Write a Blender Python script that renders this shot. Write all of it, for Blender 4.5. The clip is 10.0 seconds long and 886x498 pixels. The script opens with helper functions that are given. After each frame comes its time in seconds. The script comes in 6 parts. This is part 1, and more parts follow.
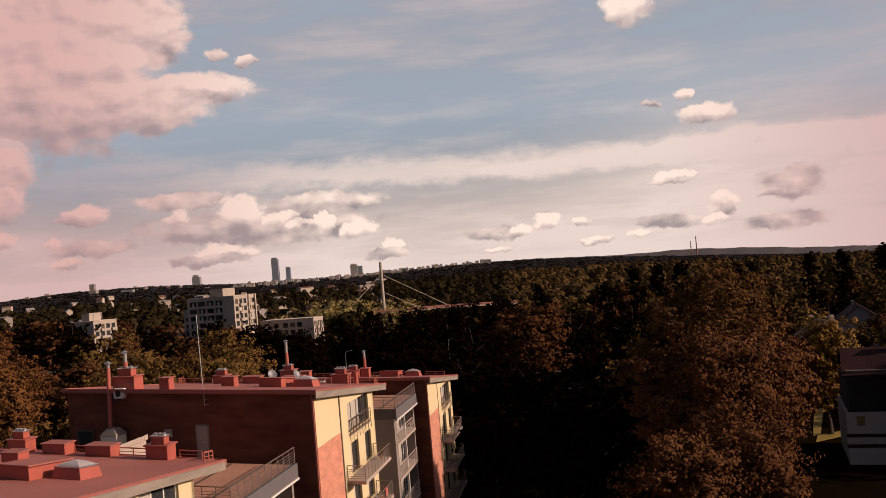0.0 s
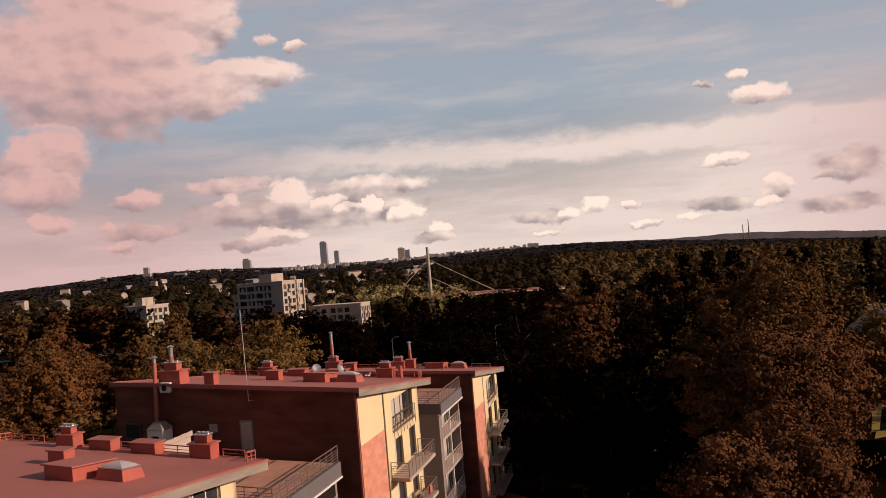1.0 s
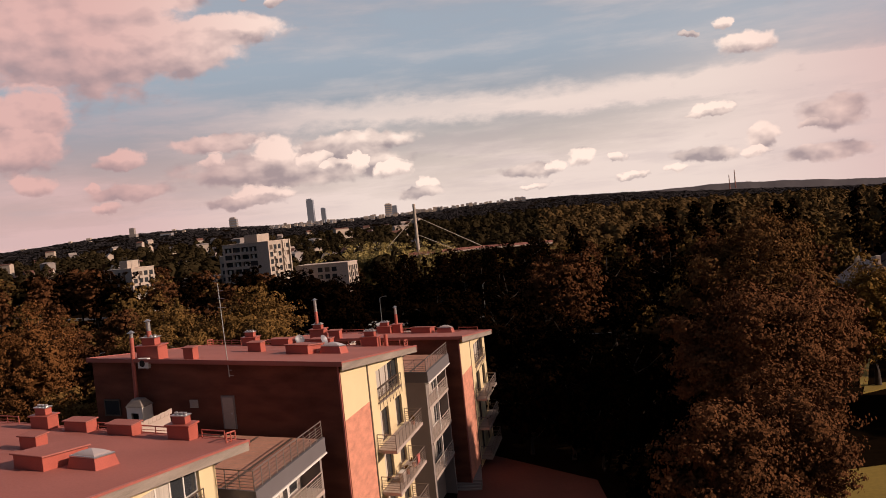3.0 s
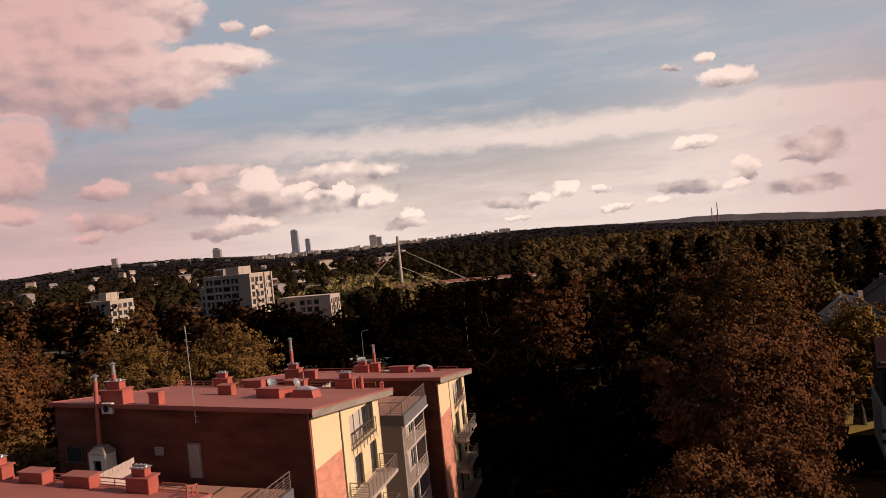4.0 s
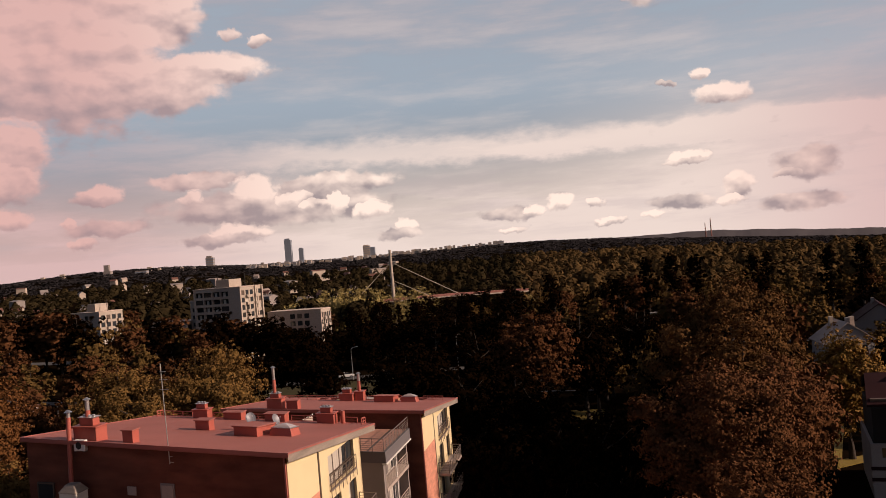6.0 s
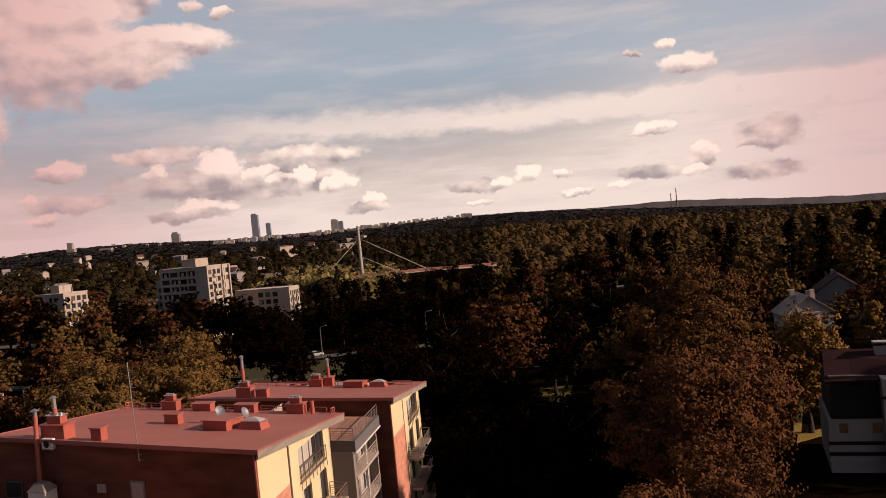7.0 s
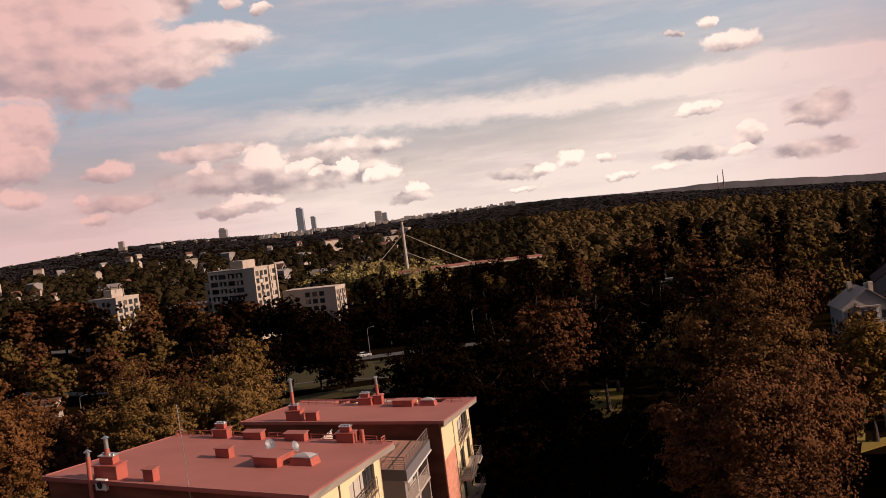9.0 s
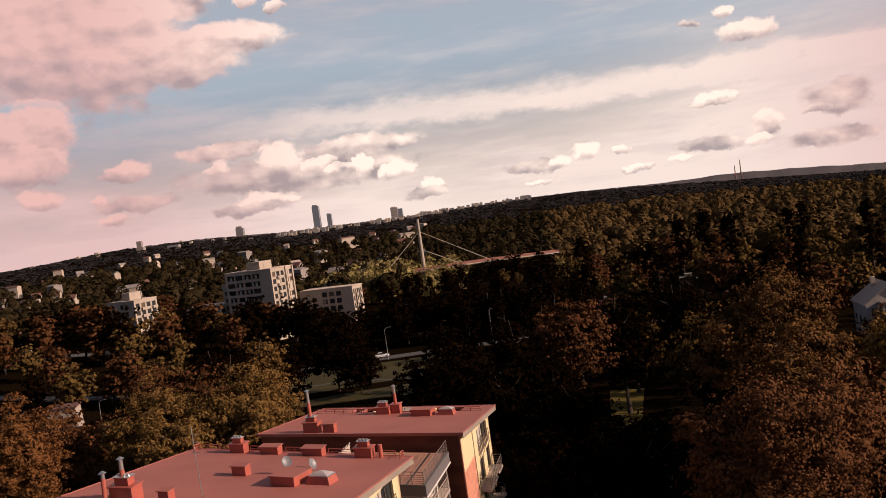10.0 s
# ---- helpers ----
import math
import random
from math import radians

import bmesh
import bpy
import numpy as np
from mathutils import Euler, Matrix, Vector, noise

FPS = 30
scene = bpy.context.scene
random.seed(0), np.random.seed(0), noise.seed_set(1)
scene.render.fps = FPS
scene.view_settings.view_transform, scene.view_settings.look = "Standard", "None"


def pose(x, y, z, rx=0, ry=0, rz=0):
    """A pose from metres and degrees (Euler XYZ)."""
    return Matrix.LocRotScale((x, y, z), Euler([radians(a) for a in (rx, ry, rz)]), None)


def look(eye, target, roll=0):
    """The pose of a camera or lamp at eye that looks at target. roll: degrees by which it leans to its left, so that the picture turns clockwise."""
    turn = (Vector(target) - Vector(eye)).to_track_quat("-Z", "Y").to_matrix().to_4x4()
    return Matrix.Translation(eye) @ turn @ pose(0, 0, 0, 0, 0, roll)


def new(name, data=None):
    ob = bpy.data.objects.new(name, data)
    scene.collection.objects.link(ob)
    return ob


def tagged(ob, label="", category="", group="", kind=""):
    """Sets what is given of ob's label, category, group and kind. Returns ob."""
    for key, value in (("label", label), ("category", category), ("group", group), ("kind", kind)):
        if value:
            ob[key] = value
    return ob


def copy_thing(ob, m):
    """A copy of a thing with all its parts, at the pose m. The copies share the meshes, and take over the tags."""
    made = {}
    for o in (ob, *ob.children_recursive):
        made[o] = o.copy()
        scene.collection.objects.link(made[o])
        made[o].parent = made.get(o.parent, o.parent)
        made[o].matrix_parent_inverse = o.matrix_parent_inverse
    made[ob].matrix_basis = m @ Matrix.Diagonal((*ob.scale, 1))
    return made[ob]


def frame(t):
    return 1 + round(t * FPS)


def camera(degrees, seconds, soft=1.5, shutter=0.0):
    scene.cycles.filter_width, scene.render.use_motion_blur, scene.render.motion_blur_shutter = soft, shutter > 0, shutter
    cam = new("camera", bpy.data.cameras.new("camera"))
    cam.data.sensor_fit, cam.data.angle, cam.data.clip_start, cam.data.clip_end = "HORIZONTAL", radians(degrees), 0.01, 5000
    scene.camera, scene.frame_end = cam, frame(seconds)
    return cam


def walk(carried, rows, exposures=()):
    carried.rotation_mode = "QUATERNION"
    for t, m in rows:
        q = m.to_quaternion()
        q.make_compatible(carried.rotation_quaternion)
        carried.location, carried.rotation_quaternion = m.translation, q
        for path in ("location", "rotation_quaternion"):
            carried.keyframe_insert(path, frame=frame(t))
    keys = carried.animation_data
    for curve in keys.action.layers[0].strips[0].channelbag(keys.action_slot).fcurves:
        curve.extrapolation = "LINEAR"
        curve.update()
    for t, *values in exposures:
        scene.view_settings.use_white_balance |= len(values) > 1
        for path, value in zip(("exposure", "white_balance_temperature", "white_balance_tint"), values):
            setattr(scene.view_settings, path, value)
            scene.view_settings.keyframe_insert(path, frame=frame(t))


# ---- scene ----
cam = camera(54.5, 10.0, 0.9)
PATH = [
    (0, (4.87, -4.89, 22.75), (4.670, 5.109, 23.020), -4.82),
    (0.5, (4.97, -4.39, 23.15), (4.486, 5.594, 23.403), -4.93),
    (1, (5.07, -3.80, 23.56), (4.308, 6.172, 23.686), -4.75),
    (1.5, (5.15, -3.00, 23.85), (3.922, 6.924, 23.702), -7.93),
    (2, (5.18, -2.42, 24.00), (3.840, 7.481, 23.647), -8.33),
    (2.5, (5.27, -2.13, 24.10), (4.109, 7.791, 23.605), -8.40),
    (3, (5.29, -2.00, 24.37), (4.624, 7.973, 23.962), -5.74),
    (4.5, (6.08, 0.54, 25.23), (5.668, 10.527, 25.362), -5.65),
    (5, (6.17, 1.02, 25.59), (5.643, 10.998, 25.882), -4.72),
    (5.5, (6.38, 0.92, 26.02), (5.928, 10.908, 26.264), -4.49),
    (7, (6.89, 0.30, 27.97), (6.857, 10.297, 27.678), -5.41),
    (7.5, (6.93, 0.57, 28.50), (7.135, 10.560, 28.208), -5.23),
    (8, (6.96, 0.36, 29.32), (7.040, 10.359, 29.191), -5.03),
    (8.5, (6.97, 0.30, 30.21), (6.800, 10.293, 29.960), -5.87),
    (9, (6.95, 1.74, 30.74), (6.392, 11.715, 30.372), -7.00),
    (9.5, (6.93, 2.68, 31.27), (6.160, 12.638, 30.797), -8.27),
    (10, (7.00, 3.09, 31.89), (6.248, 13.049, 31.488), -7.88),
]
EXPOSURES = ((0.0, -0.18, 6900, 26), (2.5, -0.12, 6900, 26), (5.5, -0.14, 6900, 26), (7.0, -0.06, 6900, 26), (10.0, 0.04, 6900, 26))
walk(cam, [(t, look(eye, target, roll)) for t, eye, target, roll in PATH], EXPOSURES)

# ---------------------------------------------------------------- light
SUN_AZ, SUN_EL = radians(104.5), radians(23)   # clockwise from +y
sun_dir = Vector((math.sin(SUN_AZ) * math.cos(SUN_EL), math.cos(SUN_AZ) * math.cos(SUN_EL), math.sin(SUN_EL)))
sun_data = bpy.data.lights.new("sun", "SUN")
sun_data.energy, sun_data.angle, sun_data.color = 4.6, radians(0.6), (1.0, 0.84, 0.66)
sun = new("sun", sun_data)
sun.matrix_world = look(sun_dir * 300, (0, 0, 0))

# cumulus: azimuth and elevation of the centre, half width and half height, in degrees, brightness of the lit parts
CLOUDS = [
    # the great mass and the heap under it
    (-25.5, 13.2, 6.0, 3.2, 0.80), (-16.6, 12.9, 3.2, 0.75, 0.95), (-20.2, 11.8, 3.8, 1.2, 0.75), (-19.4, 16.6, 2.4, 1.9, 0.9), (-24.5, 17.2, 4.2, 2.6, 0.8),
    (-15.0, 15.0, 0.7, 0.3, 0.6), (-13.1, 14.6, 0.6, 0.25, 0.5), (-28.6, 8.3, 2.1, 1.1, 1.0), (-29.4, 6.2, 1.9, 0.9, 0.85), (-28.8, 4.1, 0.9, 0.5, 0.95), (-29.2, 7.2, 2.2, 1.6, 0.5),
    # the bank over the town: grey floors, bright heads
    (-12.6, 4.0, 6.4, 0.85, 0.38), (-17.6, 5.9, 2.6, 0.42, 0.5), (-9.2, 5.3, 3.6, 0.5, 0.55), (-14.2, 5.0, 1.2, 0.75, 1.15), (-18.1, 4.75, 0.65, 0.42, 1.05), (-11.5, 4.4, 0.9, 0.42, 0.9),
    (-8.9, 3.9, 0.5, 0.55, 1.15), (-6.4, 3.25, 1.05, 0.42, 1.25), (-10.3, 3.9, 0.7, 0.25, 0.95), (-23.6, 5.4, 1.15, 0.5, 1.05), (-23.8, 5.0, 1.2, 0.3, 0.42), (-15.2, 2.45, 1.7, 0.33, 1.05),
    (-16.6, 2.05, 2.1, 0.3, 0.42), (-25.4, 3.7, 0.5, 0.25, 0.95), (-23.4, 3.25, 2.0, 0.36, 0.5), (-24.8, 2.4, 0.65, 0.28, 0.95), (-4.4, 2.1, 0.7, 0.33, 1.05), (-5.0, 1.6, 1.4, 0.28, 0.45),
    # small clouds to the east
    (16.5, 8.6, 1.5, 0.48, 1.05), (15.3, 9.9, 0.5, 0.33, 1.0), (13.2, 9.6, 0.6, 0.16, 0.65), (14.3, 5.0, 1.1, 0.25, 1.15), (14.1, 4.72, 1.2, 0.18, 0.42), (13.7, 2.15, 1.8, 0.33, 0.42),
    (17.0, 2.9, 0.8, 0.6, 0.85), (16.6, 2.0, 0.55, 0.25, 0.95), (5.9, 2.75, 0.75, 0.38, 1.1), (4.1, 2.4, 0.65, 0.3, 1.15), (2.5, 2.25, 1.8, 0.32, 0.45), (8.1, 2.5, 0.5, 0.24, 0.8),
    (21.4, 3.8, 1.6, 0.7, 0.48), (20.1, 3.25, 0.9, 0.2, 0.42), (20.6, 1.45, 2.0, 0.4, 0.45), (12.0, 1.45, 0.8, 0.2, 1.0), (9.0, 1.3, 0.9, 0.16, 0.85), (2.5, 1.2, 0.8, 0.16, 0.85),
    (12.2, 15.9, 1.4, 0.95, 1.0), (10.0, 17.4, 1.7, 0.5, 0.6),
]


def build_world():
    """Clear sky with a thin veil of cirrus, low haze and fair-weather cumulus."""
    world = bpy.data.worlds.new("sky")
    scene.world = world
    world.use_nodes = True
    nt = world.node_tree
    nt.nodes.clear()
    N = nt.nodes.new
    L = nt.links.new

    def val(op, a, b=None, c=None, clamp=False):
        n = N("ShaderNodeMath")
        n.operation, n.use_clamp = op, clamp
        for i, v in enumerate((a, b, c)):
            if v is None:
                continue
            if isinstance(v, (int, float)):
                n.inputs[i].default_value = v
            else:
                L(v, n.inputs[i])
        return n.outputs[0]

    def ramp(v, a, b, lo=0.0, hi=1.0):
        n = N("ShaderNodeMapRange")
        n.interpolation_type = "SMOOTHSTEP"
        L(v, n.inputs[0])
        for i, k in enumerate((a, b, lo, hi)):
            n.inputs[i + 1].default_value = k
        return n.outputs[0]

    def mix(f, a, b):
        n = N("ShaderNodeMix")
        n.data_type = "RGBA"
        if isinstance(f, (int, float)):
            n.inputs[0].default_value = f
        else:
            L(f, n.inputs[0])
        for i, v in ((6, a), (7, b)):
            if isinstance(v, tuple):
                n.inputs[i].default_value = (*v, 1)
            else:
                L(v, n.inputs[i])
        return n.outputs[2]

    tc = N("ShaderNodeTexCoord")
    sep = N("ShaderNodeSeparateXYZ")
    L(tc.outputs["Generated"], sep.inputs[0])
    az = val("MULTIPLY", val("ARCTAN2", sep.outputs[0], sep.outputs[1]), 57.29578)
    el = val("MULTIPLY", val("ARCSINE", sep.outputs[2]), 57.29578)
    comb = N("ShaderNodeCombineXYZ")
    L(az, comb.inputs[0])
    L(el, comb.inputs[1])
    P = comb.outputs[0]

    def noise_at(vec, scale, detail, rough, stretch=(1, 1, 1), shift=(0, 0, 0)):
        m = N("ShaderNodeMapping")
        L(vec, m.inputs[0])
        m.inputs["Scale"].default_value, m.inputs["Location"].default_value = stretch, shift
        n = N("ShaderNodeTexNoise")
        L(m.outputs[0], n.inputs["Vector"])
        n.inputs["Scale"].default_value, n.inputs["Detail"].default_value, n.inputs["Roughness"].default_value = scale, detail, rough
        return n

    # warp the plane a little, so that outlines are ragged
    w = noise_at(P, 0.42, 4, 0.55)
    off = N("ShaderNodeVectorMath")
    off.operation = "SUBTRACT"
    L(w.outputs["Color"], off.inputs[0])
    off.inputs[1].default_value = (0.5, 0.5, 0.5)
    sc = N("ShaderNodeVectorMath")
    sc.operation = "MULTIPLY"
    L(off.outputs[0], sc.inputs[0])
    sc.inputs[1].default_value = (1.5, 0.7, 0)
    add = N("ShaderNodeVectorMath")
    L(P, add.inputs[0])
    L(sc.outputs[0], add.inputs[1])
    w2 = noise_at(P, 1.5, 4, 0.5, shift=(5, 3, 0))
    off2 = N("ShaderNodeVectorMath")
    off2.operation = "MULTIPLY_ADD"
    L(w2.outputs["Color"], off2.inputs[0])
    off2.inputs[1].default_value, off2.inputs[2].default_value = (1.1, 0.66, 0), (-0.55, -0.33, 0)
    add2 = N("ShaderNodeVectorMath")
    L(add.outputs[0], add2.inputs[0])
    L(off2.outputs[0], add2.inputs[1])
    PW = add2.outputs[0]

    body, lit = None, None
    for a, e, ra, re, bright in CLOUDS:
        m = N("ShaderNodeMapping")
        L(PW, m.inputs[0])
        ra, re = (ra * 1.4, re * 1.75) if bright < 0.6 else (ra * 1.45, re * 1.65)
        m.inputs["Scale"].default_value = (1 / ra, 1 / re, 0)
        m.inputs["Location"].default_value = (-a / ra, -e / re, 0)
        ln = N("ShaderNodeVectorMath")
        ln.operation = "LENGTH"
        L(m.outputs[0], ln.inputs[0])
        d = ramp(ln.outputs["Value"], 1.25, 0.15)
        sp = N("ShaderNodeSeparateXYZ")
        L(m.outputs[0], sp.inputs[0])
        up = val("MULTIPLY", ramp(sp.outputs[1], -0.7, 0.3, 0.25, 1.0), bright)
        one = val("MULTIPLY", ramp(d, 0.0, 0.35), up)
        body = d if body is None else val("MAXIMUM", body, d)
        lit = one if lit is None else val("MAXIMUM", lit, one)

    n1 = noise_at(P, 0.75, 6, 0.5, stretch=(0.8, 1.3, 1))
    r1 = noise_at(P, 0.62, 3, 0.45, stretch=(0.8, 1.25, 1), shift=(2, 9, 0))
    r2 = noise_at(P, 0.62, 3, 0.45, stretch=(0.8, 1.25, 1), shift=(1.55, 8.3, 0))
    puff = val("ADD", body, val("MULTIPLY", val("SUBTRACT", n1.outputs[0], 0.5), 0.95))
    mask = ramp(puff, 0.13, 0.56)
    relief = val("MULTIPLY", val("SUBTRACT", r1.outputs[0], r2.outputs[0]), 1.7)
    shine = val("ADD", val("MULTIPLY", lit, 1.18), relief, clamp=True)

    # cirrus streaks and haze
    c1 = noise_at(P, 0.28, 6, 0.6, stretch=(0.28, 1.6, 1))
    streak = ramp(c1.outputs[0], 0.42, 0.72)
    tilt = val("ADD", el, val("MULTIPLY", az, 0.02))
    c2 = noise_at(P, 0.6, 5, 0.6, stretch=(0.5, 1, 1), shift=(3, 1, 0))
    line = val("ADD", tilt, val("MULTIPLY", val("SUBTRACT", c2.outputs[0], 0.5), 2.4))
    band = val("MULTIPLY", ramp(line, 5.6, 6.6), ramp(line, 8.2, 7.0))
    band = val("MULTIPLY", band, ramp(az, -22, -8))
    haze = ramp(el, 10.0, 0.0)
    right = val("MULTIPLY", ramp(az, 0, 22), ramp(el, 15, 4))
    top = ramp(el, 11, 24)
    veil = val("ADD", val("MULTIPLY", haze, 0.95), val("MULTIPLY", band, 0.62))
    veil = val("ADD", veil, val("MULTIPLY", right, 0.45))
    veil = val("ADD", veil, val("MULTIPLY", streak, 0.30), clamp=True)
    # the haze and cloud lie over the valley ahead; behind, unseen, they are faded out to cut the fill light
    ahead = ramp(val("ABSOLUTE", az), 85, 38)
    veil = val("MULTIPLY", veil, ahead)

    sky = N("ShaderNodeTexSky")
    sky.sky_type, sky.sun_disc = "NISHITA", False
    sky.sun_elevation, sky.sun_rotation = SUN_EL, SUN_AZ
    sky.air_density, sky.dust_density, sky.ozone_density = 1.0, 1.6, 1.4
    dim = N("ShaderNodeVectorMath")
    dim.operation = "SCALE"
    L(sky.outputs[0], dim.inputs[0])
    dim.inputs[3].default_value = 0.05
    mid = val("MULTIPLY", val("MULTIPLY", ramp(el, 2, 11), ramp(el, 40, 20)), ahead)
    base = mix(val("MULTIPLY", mid, 0.75), dim.outputs[0], (0.42, 0.56, 0.63))
    side = val("ADD", ramp(az, -7, -26), ramp(az, 12, 30), clamp=True)
    grey = val("MULTIPLY", val("MULTIPLY", ramp(el, 9.5, 16.0), ramp(c1.outputs[0], 0.30, 0.62)), ahead)
    base = mix(val("MULTIPLY", grey, 0.55), base, (0.36, 0.37, 0.41))
    base = mix(veil, base, mix(side, (0.85, 0.785, 0.69), (0.70, 0.53, 0.50)))
    low = noise_at(P, 0.5, 6, 0.6, stretch=(0.22, 1.5, 1), shift=(7, 2, 0))
    bank = val("MULTIPLY", ramp(low.outputs[0], 0.46, 0.66), val("MULTIPLY", ramp(el, 7.0, 4.0), ramp(el, 0.2, 1.4)))
    base = mix(val("MULTIPLY", bank, 0.30), base, (0.50, 0.46, 0.46))
    tone = mix(shine, mix(side, (0.36, 0.33, 0.33), (0.42, 0.32, 0.32)), mix(side, (1.10, 0.98, 0.82), (0.78, 0.52, 0.46)))
    out = mix(val("MULTIPLY", mask, 0.92), base, tone)
    # below the horizon the far ground closes the view
    bg = N("ShaderNodeBackground")
    L(out, bg.inputs[0])
    bg.inputs[1].default_value = 1.0
    o = N("ShaderNodeOutputWorld")
    L(bg.outputs[0], o.inputs[0])


build_world()

# ---------------------------------------------------------------- materials
def material(name, colour, rough=0.7, metal=0.0, scale=2.0, vary=0.25, fine=30.0, bump=0.1, second=None, island=0.0, spec=0.5, stretch=(1, 1, 1)):
    """A painted, mineral or grown surface: two scales of colour change and a fine relief."""
    m = bpy.data.materials.new(name)
    m.use_nodes = True
    nt = m.node_tree
    b = nt.nodes["Principled BSDF"]
    L = nt.links.new
    b.inputs["Roughness"].default_value, b.inputs["Metallic"].default_value = rough, metal
    b.inputs["Specular IOR Level"].default_value = spec
    tc = nt.nodes.new("ShaderNodeTexCoord")
    mp = nt.nodes.new("ShaderNodeMapping")
    mp.inputs["Scale"].default_value = stretch
    L(tc.outputs["Object"], mp.inputs[0])

    def noise_node(s, d):
        n = nt.nodes.new("ShaderNodeTexNoise")
        n.inputs["Scale"].default_value, n.inputs["Detail"].default_value = s, d
        L(mp.outputs[0], n.inputs["Vector"])
        return n.outputs[0]

    big, small = noise_node(scale * 0.35, 4), noise_node(fine, 3)
    mixed = nt.nodes.new("ShaderNodeMath")
    mixed.operation = "MULTIPLY_ADD"
    L(small, mixed.inputs[0])
    mixed.inputs[1].default_value = 0.4
    half = nt.nodes.new("ShaderNodeMath")
    half.operation = "MULTIPLY"
    L(big, half.inputs[0])
    half.inputs[1].default_value = 0.6
    L(half.outputs[0], mixed.inputs[2])
    fac = mixed.outputs[0]
    if island:
        g = nt.nodes.new("ShaderNodeNewGeometry")
        avg = nt.nodes.new("ShaderNodeMix")
        avg.inputs[0].default_value = island
        L(fac, avg.inputs[2])
        L(g.outputs["Random Per Island"], avg.inputs[3])
        fac = avg.outputs[0]
    mr = nt.nodes.new("ShaderNodeMapRange")
    L(fac, mr.inputs[0])
    mr.inputs[1].default_value, mr.inputs[2].default_value = (0.15, 0.85) if island else (0.3, 0.7)
    lo = tuple(c * (1 - vary) for c in colour)
    hi = second or tuple(min(1, c * (1 + vary)) for c in colour)
    mx = nt.nodes.new("ShaderNodeMix")
    mx.data_type = "RGBA"
    mx.inputs[6].default_value, mx.inputs[7].default_value = (*lo, 1), (*hi, 1)
    L(mr.outputs[0], mx.inputs[0])
    L(mx.outputs[2], b.inputs["Base Color"])
    if bump:
        bn = nt.nodes.new("ShaderNodeBump")
        bn.inputs["Strength"].default_value, bn.inputs["Distance"].default_value = bump, 0.05
        L(small, bn.inputs["Height"])
        L(bn.outputs[0], b.inputs["Normal"])
    return m


def glass_material(name, colour, rough=0.08):
    m = bpy.data.materials.new(name)
    m.use_nodes = True
    b = m.node_tree.nodes["Principled BSDF"]
    b.inputs["Base Color"].default_value = (*colour, 1)
    b.inputs["Roughness"].default_value = rough
    b.inputs["Specular IOR Level"].default_value = 0.8
    return m


M = {}
M["roof"] = material("red_roof_sheet", (0.365, 0.126, 0.099), 0.75, scale=0.5, vary=0.16, fine=9, bump=0.08, spec=0.2)
M["red"] = material("red_sheet_metal", (0.40, 0.098, 0.068), 0.5, scale=2, vary=0.2, fine=18, bump=0.05)
M["redtrim"] = material("red_edge_trim", (0.38, 0.11, 0.085), 0.5, vary=0.15)
M["brick"] = material("dark_brown_brick_wall", (0.165, 0.053, 0.032), 0.9, scale=0.9, vary=0.55, fine=14, bump=0.35, stretch=(1, 1, 3.5), spec=0.2)
M["cream"] = material("cream_render", (0.70, 0.56, 0.33), 0.9, scale=0.7, vary=0.08, fine=25, bump=0.12)
M["pink"] = material("pink_clinker_brick", (0.60, 0.25, 0.165), 0.9, scale=2.5, vary=0.28, fine=8, bump=0.5, stretch=(1, 1, 3))
M["grey"] = material("grey_render", (0.24, 0.20, 0.18), 0.9, scale=0.8, vary=0.12, fine=20, bump=0.1)
M["greyfascia"] = material("dark_grey_fascia", (0.125, 0.110, 0.112), 0.85, scale=0.8, vary=0.15, fine=14)
M["concrete"] = material("pale_concrete", (0.40, 0.32, 0.27), 0.85, scale=1, vary=0.2, fine=12)
M["fascia"] = material("weathered_board_fascia", (0.27, 0.22, 0.18), 0.85, scale=1.6, vary=0.35, fine=10, bump=0.3, stretch=(0.3, 0.3, 4))
M["tile"] = material("tan_terrace_tile", (0.47, 0.23, 0.15), 0.8, scale=1.2, vary=0.25, fine=6)
M["rail"] = material("grey_painted_steel", (0.28, 0.22, 0.19), 0.5, 0.6, vary=0.15)
M["white"] = material("white_frame_paint", (0.74, 0.70, 0.64), 0.5, vary=0.06)
M["darkframe"] = material("brown_window_frame", (0.10, 0.065, 0.045), 0.6, vary=0.15)
M["glass"] = glass_material("window_glass", (0.035, 0.038, 0.042))
M["curtain"] = material("pale_curtain", (0.45, 0.40, 0.34), 0.9, scale=3, vary=0.25, stretch=(6, 6, 0.3))
M["dome"] = glass_material("milky_acrylic_dome", (0.42, 0.33, 0.30), 0.2)
# white plaster, its base colour lowered to stand in for shade
M["plaster"] = material("shade_dimmed_plaster", (0.36, 0.33, 0.31), 0.85, scale=0.8, vary=0.15, fine=8)
M["steel"] = material("galvanised_steel", (0.52, 0.51, 0.50), 0.35, 0.85, vary=0.12)
M["dish"] = material("pale_satellite_dish", (0.20, 0.20, 0.22), 0.45, 0.1, vary=0.08)
# near-black: darkness inside openings is painted with it; also thin dark fittings
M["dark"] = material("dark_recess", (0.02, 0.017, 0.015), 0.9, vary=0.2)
M["bark"] = material("bark", (0.040, 0.028, 0.020), 0.95, scale=2, vary=0.4, fine=14, bump=0.6, stretch=(1, 1, 0.2))
M["leaf_chestnut"] = material("russet_green_leaves", (0.030, 0.0125, 0.006), 0.55, scale=0.5, vary=0.5, second=(0.225, 0.098, 0.043), island=0.18, bump=0, spec=0.0)
M["leaf_top"] = material("olive_brown_leaves", (0.028, 0.016, 0.006), 0.6, scale=0.5, vary=0.5, second=(0.215, 0.106, 0.040), island=0.18, bump=0, spec=0.0)
